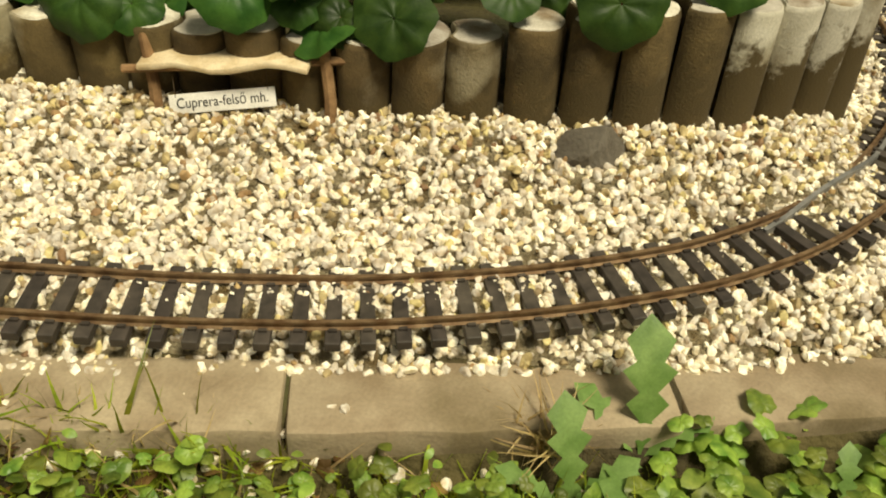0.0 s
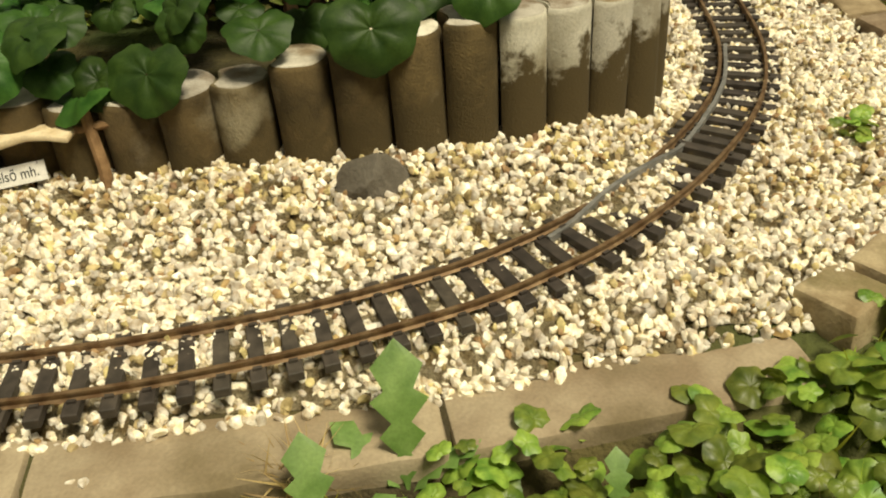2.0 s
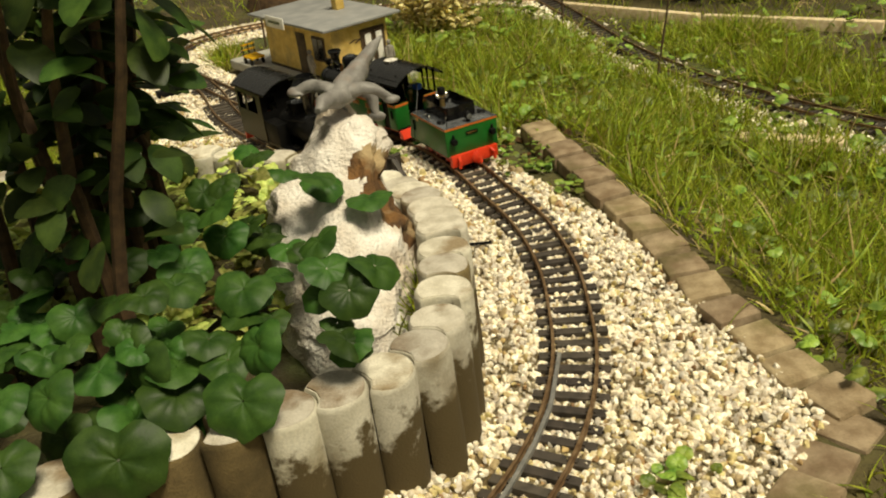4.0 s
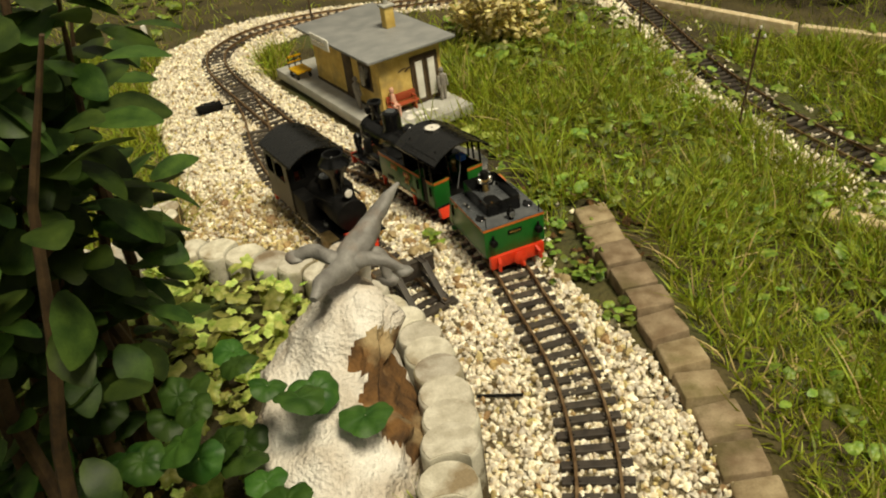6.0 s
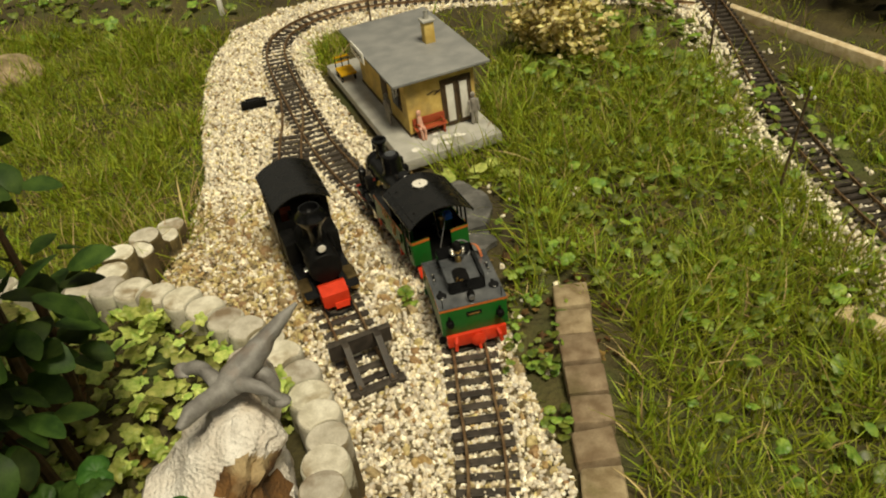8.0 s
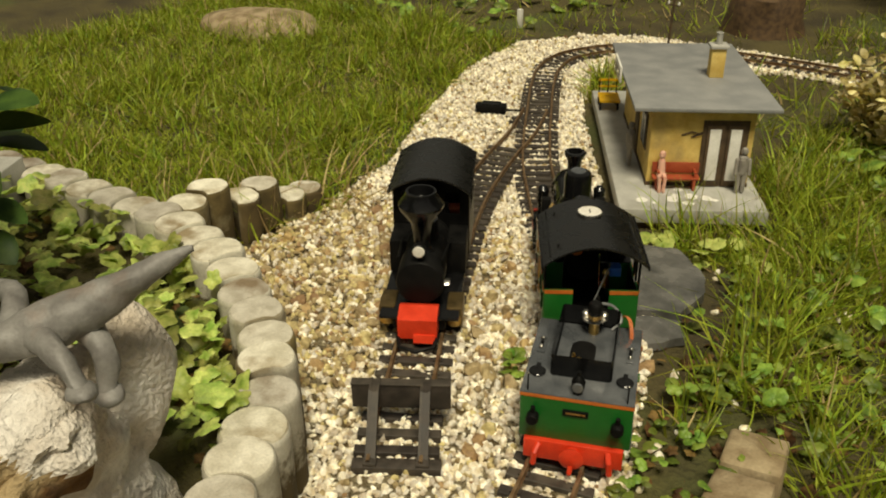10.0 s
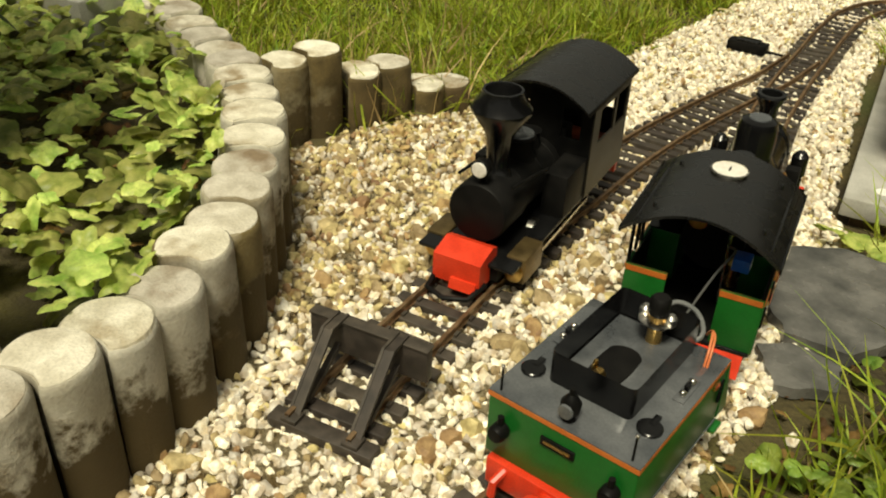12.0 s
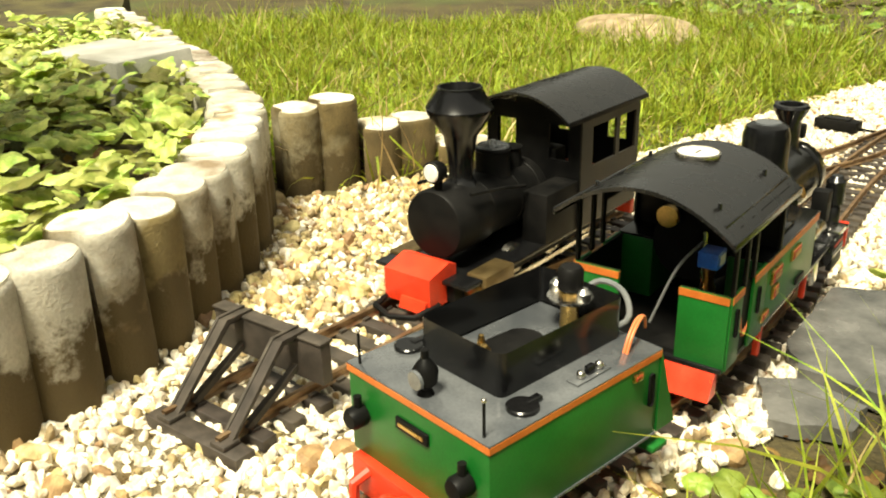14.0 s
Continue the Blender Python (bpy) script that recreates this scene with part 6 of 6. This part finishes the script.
def build_leaves():
    rng = random.Random(33)
    # large round leaves hanging over the posts
    rows, stalks = [], bmesh.new()
    for i in range(240):
        x, y = rng.uniform(-0.45, 0.46), rng.uniform(0.705, 1.06)
        if x > 0.2 and y < 0.74 + (x - 0.2) * 0.3:
            y += 0.05
        z = 0.12 + 0.05 * smooth((x - 0.05) / 0.28) + rng.uniform(-0.01, 0.06) + 0.10 * (y - 0.70) * rng.random()
        front = y < 0.77
        rows.append((0, leaf_row(x, y, z, rng.uniform(0.040, 0.066) * (1 if front else 0.75), 180 + rng.gauss(0, 35), rng.uniform(-75, -20) if front else rng.uniform(-45, 10), rng.gauss(0, 14))))
    for x, y, z, s, a, p in ((0.262, 0.700, 0.180, 0.085, 185, -62), (0.085, 0.695, 0.150, 0.078, 165, -55), (-0.06, 0.70, 0.165, 0.085, 200, -50), (0.36, 0.73, 0.190, 0.07, 170, -45), (0.17, 0.71, 0.165, 0.06, 190, -35), (-0.18, 0.70, 0.15, 0.09, 170, -60), (0.005, 0.71, 0.17, 0.07, 150, -30)):
        rows.append((0, leaf_row(x, y, z, s * 0.84, a, p)))
    stuff("round_leaved_plant", round_leaves(), [(k % 3, m) for k, (z, m) in enumerate(rows)], BIGLEAF, "dark green plants with large round leaves hanging over the posts", "plant")
    # ivy in the bed behind the siding
    rows = []
    litter = [(rng.randrange(3), leaf_row(x, y, height(x, y) + rng.uniform(0.002, 0.008), rng.uniform(0.006, 0.016), rng.uniform(0, 360), rng.uniform(-30, 30), rng.gauss(0, 25))) for x, y in [(rng.uniform(-0.35, 0.6), rng.uniform(0.25, 0.365)) for k in range(420)] + [(rng.uniform(0.55, 0.78), rng.uniform(1.5, 1.95)) for k in range(140)]]
    for i in range(3000):
        x, y = rng.uniform(-0.75, 0.42), rng.uniform(0.95, 1.44)
        if not inside(x, y, WALL) or (0.30 < x < 0.45 and 1.0 < y < 1.25):
            continue
        d = min((p.x - x) ** 2 + (p.y - y) ** 2 for p in map(Vector, ((a, b, 0) for a, b in WALL[17:])))
        if d < 0.0009:
            continue
        if noise.noise((x * 14, y * 14, 2.0)) < -0.30 or rng.random() < 0.12:
            litter.append((rng.randrange(3), leaf_row(x, y, 0.063 + rng.random() * 0.012, rng.uniform(0.008, 0.018), rng.uniform(0, 360), rng.uniform(-30, 30), rng.gauss(0, 25))))
            continue
        rows.append((rng.randrange(3), leaf_row(x, y, 0.068 + rng.random() * 0.050, rng.choice((0.012, 0.016, 0.021, 0.028)) * rng.uniform(0.85, 1.2), rng.uniform(0, 360), rng.uniform(-34, 28), rng.gauss(0, 22))))
    stuff("dead_leaves", ivy_leaves(), litter, LITTER, "brown dead leaves lying between the ivy and weeds", "leaf litter")
    stuff("ivy", ivy_leaves(), rows, IVY, "yellow-green ivy covering the raised bed", "ivy")
    # low weeds before the kerb, in the grass and along the edging
    rows = []
    for n, x0, x1, y0, y1, lo, hi in ((330, -0.35, 0.62, 0.24, 0.345, 0.008, 0.026), (300, -0.35, 0.40, 0.30, 0.362, 0.007, 0.018), (620, 0.30, 0.85, 0.28, 0.56, 0.014, 0.034), (420, 0.88, 1.35, 0.75, 1.9, 0.010, 0.028), (110, 0.62, 0.72, 1.45, 1.75, 0.008, 0.016), (420, 0.60, 1.05, 1.65, 2.5, 0.010, 0.026), (120, 0.85, 1.2, 1.9, 2.6, 0.012, 0.026), (70, 0.55, 0.9, 1.75, 2.2, 0.010, 0.022), (250, 1.2, 2.0, 1.4, 2.6, 0.015, 0.035), (200, 0.45, 0.9, 2.3, 2.9, 0.02, 0.04), (300, -2.0, -0.4, 2.7, 3.8, 0.02, 0.05)):
        for i in range(n):
            x, y = rng.uniform(x0, x1), rng.uniform(y0, y1)
            if inside(x, y, BALLAST) and rng.random() < 0.9 or (y < 0.6 and y > 0.335 + 0.125 * (x + 0.1) + max(0, x - 0.5) * 0.7):
                continue
            rows.append((rng.choice((0, 0, 1, 2)), leaf_row(x, y, height(x, y) + rng.uniform(0.004, 0.035) + (0.03 * rng.random() if y < 0.37 else 0), rng.uniform(lo, hi), rng.uniform(0, 360), rng.uniform(-30, 30), rng.gauss(0, 18))))
    for i in range(110):
        x = rng.uniform(0.30, 0.66)
        y = 0.430 + (x - 0.31) * 0.18 - 0.030 - 0.11 * rng.random() ** 1.3
        rows.append((rng.choice((0, 0, 1)), leaf_row(x, y, -0.050 + 0.042 * rng.random(), rng.uniform(0.012, 0.031), rng.uniform(0, 360), rng.uniform(-30, 20), rng.gauss(0, 16))))
    for cx, cy, n in ((0.70, 0.74, 14), (0.72, 1.37, 12), (0.69, 1.47, 16), (0.46, 1.585, 10), (0.62, 1.53, 12), (0.55, 1.95, 6)):
        for i in range(n):
            rows.append((0, leaf_row(cx + rng.gauss(0, 0.012), cy + rng.gauss(0, 0.012), height(cx, cy) + rng.uniform(0.006, 0.02), rng.uniform(0.010, 0.018), rng.uniform(0, 360), rng.uniform(-10, 35))))
    stuff("low_weeds", [round_leaves()[0], ivy_leaves()[1], leaf_shape("oval")], rows, CLOVER, "low creeping weeds with small rounded green leaves", "weed")
    # bright broad leaves beside the platform
    P = thing("broad_leaved_weed", "bright yellow-green weed with broad round leaves beside the platform", "weed")
    rows = [(0, leaf_row(LX + rng.gauss(0, 0.022), LY + rng.gauss(0, 0.022), height(LX, LY) + rng.uniform(0.01, 0.03), rng.uniform(0.022, 0.034), rng.uniform(0, 360), rng.uniform(-15, 30), rng.gauss(0, 12))) for LX, LY in ((0.43, 1.985), (0.40, 1.97), (0.47, 1.99), (0.545, 2.02)) for k in range(3)]
    for k, row in enumerate(rows):
        lf = stuff("leaf", [round_leaves()[1]], [(0, row[1])], IVY, "", "")
        del lf["kind"]
        lf.parent = P
    # dandelions at the kerb
    for cx, cy, cz, leaves in ((0.285, 0.39, -0.05, ((0.105, 5, 62), (0.07, 60, 35), (0.06, -70, 30), (0.065, 150, 20))), (0.235, 0.345, -0.055, ((0.085, 15, 60), (0.06, 80, 30), (0.06, -60, 30), (0.05, 200, 20))), (0.415, 0.36, -0.05, ((0.05, 0, 55), (0.045, 100, 30), (0.04, -90, 30)))):
        D = thing("dandelion", "dandelion rosette with toothed pale green leaves at the kerb", "weed", group="dandelions")
        for s, a, p in leaves:
            lf = stuff("leaf", [leaf_shape("dandelion")], [(0, leaf_row(cx, cy, cz, s, a, p))], DANDELION, "", "")
            del lf["kind"]
            lf.parent = D
    # shrub standing in the bed
    S = thing("shrub", "tall shrub with brown stems and dark oval leaves in the bed", "shrub")
    leaves = []
    for k in range(20):
        tall = k >= 15
        x, y = (0.07 if tall else 0.15) + rng.gauss(0, 0.05), (1.06 if tall else 1.03) + rng.gauss(0, 0.08)
        ax, ay = rng.gauss(0.0 if tall else 0.03, 0.04 if tall else 0.07), rng.gauss(-0.02, 0.06)
        h = rng.uniform(0.58, 0.78) if tall else rng.uniform(0.42, 0.68)
        pts = [(x + ax * t * t + 0.008 * math.sin(9 * t + k), y + ay * t * t, 0.05 + h * t) for t in (0, 0.2, 0.4, 0.6, 0.8, 1.0)]
        part("stem", tube(pts, [0.0085, 0.0075, 0.0065, 0.005, 0.0035, 0.0015], 7), STEM, S)
        for j in range(34):
            t = 0.30 + 0.70 * rng.random() ** 0.8
            i = min(4, int(t * 5)); u = t * 5 - i
            p = [a + (b - a) * u for a, b in zip(pts[i], pts[i + 1])]
            yaw = rng.uniform(0, 360)
            d = rng.uniform(0.01, 0.05)
            leaves.append((0, leaf_row(p[0] - d * math.sin(radians(yaw)), p[1] + d * math.cos(radians(yaw)), p[2] + rng.uniform(-0.01, 0.01), rng.uniform(0.036, 0.058), yaw, rng.uniform(-55, 15), rng.gauss(0, 18))))
    crown = stuff("foliage", [leaf_shape("oval")], leaves, ROSE, "dark green oval leaves", "", kind="")
    crown.parent = S
    # variegated yellow bush by the station
    B = thing("variegated_bush", "small rounded bush with cream-yellow variegated leaves", "bush")
    rows = []
    cx, cy, cz = 0.575, 2.58, -0.07
    for k in range(26):
        a, e = rng.uniform(0, 6.3), rng.uniform(0.25, 1.5)
        r = rng.uniform(0.09, 0.14)
        q = (cx + r * math.cos(a) * math.cos(e), cy + r * math.sin(a) * math.cos(e), cz + 0.03 + 1.75 * r * math.sin(e))
        part("twig", tube([(cx, cy, cz), tuple((u + v) / 2 + rng.gauss(0, 0.006) for u, v in zip((cx, cy, cz), q)), q], [0.003, 0.002, 0.001], 5), TWIG, B)
        for j in range(80):
            t = rng.uniform(0.40, 1.08)
            p = [u + (v - u) * t + rng.gauss(0, 0.013) for u, v in zip((cx, cy, cz), q)]
            rows.append((0, leaf_row(*p, rng.uniform(0.012, 0.024), rng.uniform(0, 360), rng.uniform(-40, 60), rng.gauss(0, 25))))
    crown = stuff("foliage", [leaf_shape("oval")], rows, GOLD, "cream and yellow small leaves", "", kind="")
    crown.parent = B
    # dark hedge at the end of the garden
    rows = []
    line = spline([(-6, 4.6), (-3.5, 4.3), (-1.5, 4.2), (-0.3, 4.05), (0.72, 3.38), (1.2, 3.08), (2.4, 2.42), (4.5, 1.6), (7, 0.8)], 0.02)
    for i in range(15000):
        p = rng.choice(line)
        z = -0.14 + 1.1 * rng.random() * (0.75 + 0.35 * noise.noise((p.x * 1.2, 0, 0)))
        d = rng.uniform(-0.06, 0.35) + 0.12 * noise.noise((p.x * 3, z * 3, 0))
        rows.append((0, leaf_row(p.x + 0.4 * d, p.y + d, z, rng.uniform(0.03, 0.075), rng.uniform(0, 360), rng.uniform(-70, 20), rng.gauss(0, 25))))
    simple = ([(0, 0, 0), (0.3, 0.45, 0.05), (0, 1, 0), (-0.3, 0.45, 0.05)], [[0, 1, 2, 3]])
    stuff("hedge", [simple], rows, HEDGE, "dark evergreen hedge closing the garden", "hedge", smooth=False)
    # added ring of leaves, never in view: blocks low sky and darkens reflections
    ring = spline([(7.0, 0.9), (6.6, -1.6), (4.2, -3.6), (0.5, -4.2), (-3.2, -3.6), (-6.0, -1.6), (-6.4, 1.6), (-6.0, 4.4)], 0.03)
    rows = []
    for i in range(26000):
        p = rng.choice(ring)
        z = -0.14 + 2.6 * rng.random() * (0.85 + 0.3 * noise.noise((p.x * 0.8, p.y * 0.8, 0)))
        k = rng.uniform(-0.10, 0.10)
        rows.append((0, leaf_row(p.x * (1 + k * 0.6), p.y * (1 + k * 0.6), z, rng.uniform(0.10, 0.22), rng.uniform(0, 360), rng.uniform(-70, 20), rng.gauss(0, 25))))
    stuff("tall_hedge", [simple], rows, HEDGE, "tall dark hedge added out of view to cut low sky light", "hedge", smooth=False)
    bm = bmesh.new()
    a = [bm.verts.new((p.x + 0.15, p.y + 0.36, -0.3)) for p in line[::20]]
    b = [bm.verts.new((p.x + 0.15, p.y + 0.36, 1.1)) for p in line[::20]]
    for i in range(len(a) - 1):
        bm.faces.new((a[i], a[i + 1], b[i + 1], b[i]))
    bmesh.ops.solidify(bm, geom=bm.faces[:], thickness=0.05)
    tagged(part("dark_bank", bm, SOIL), "dark earth bank behind the hedge", "bank", kind="structure")


build_grass()
build_leaves()
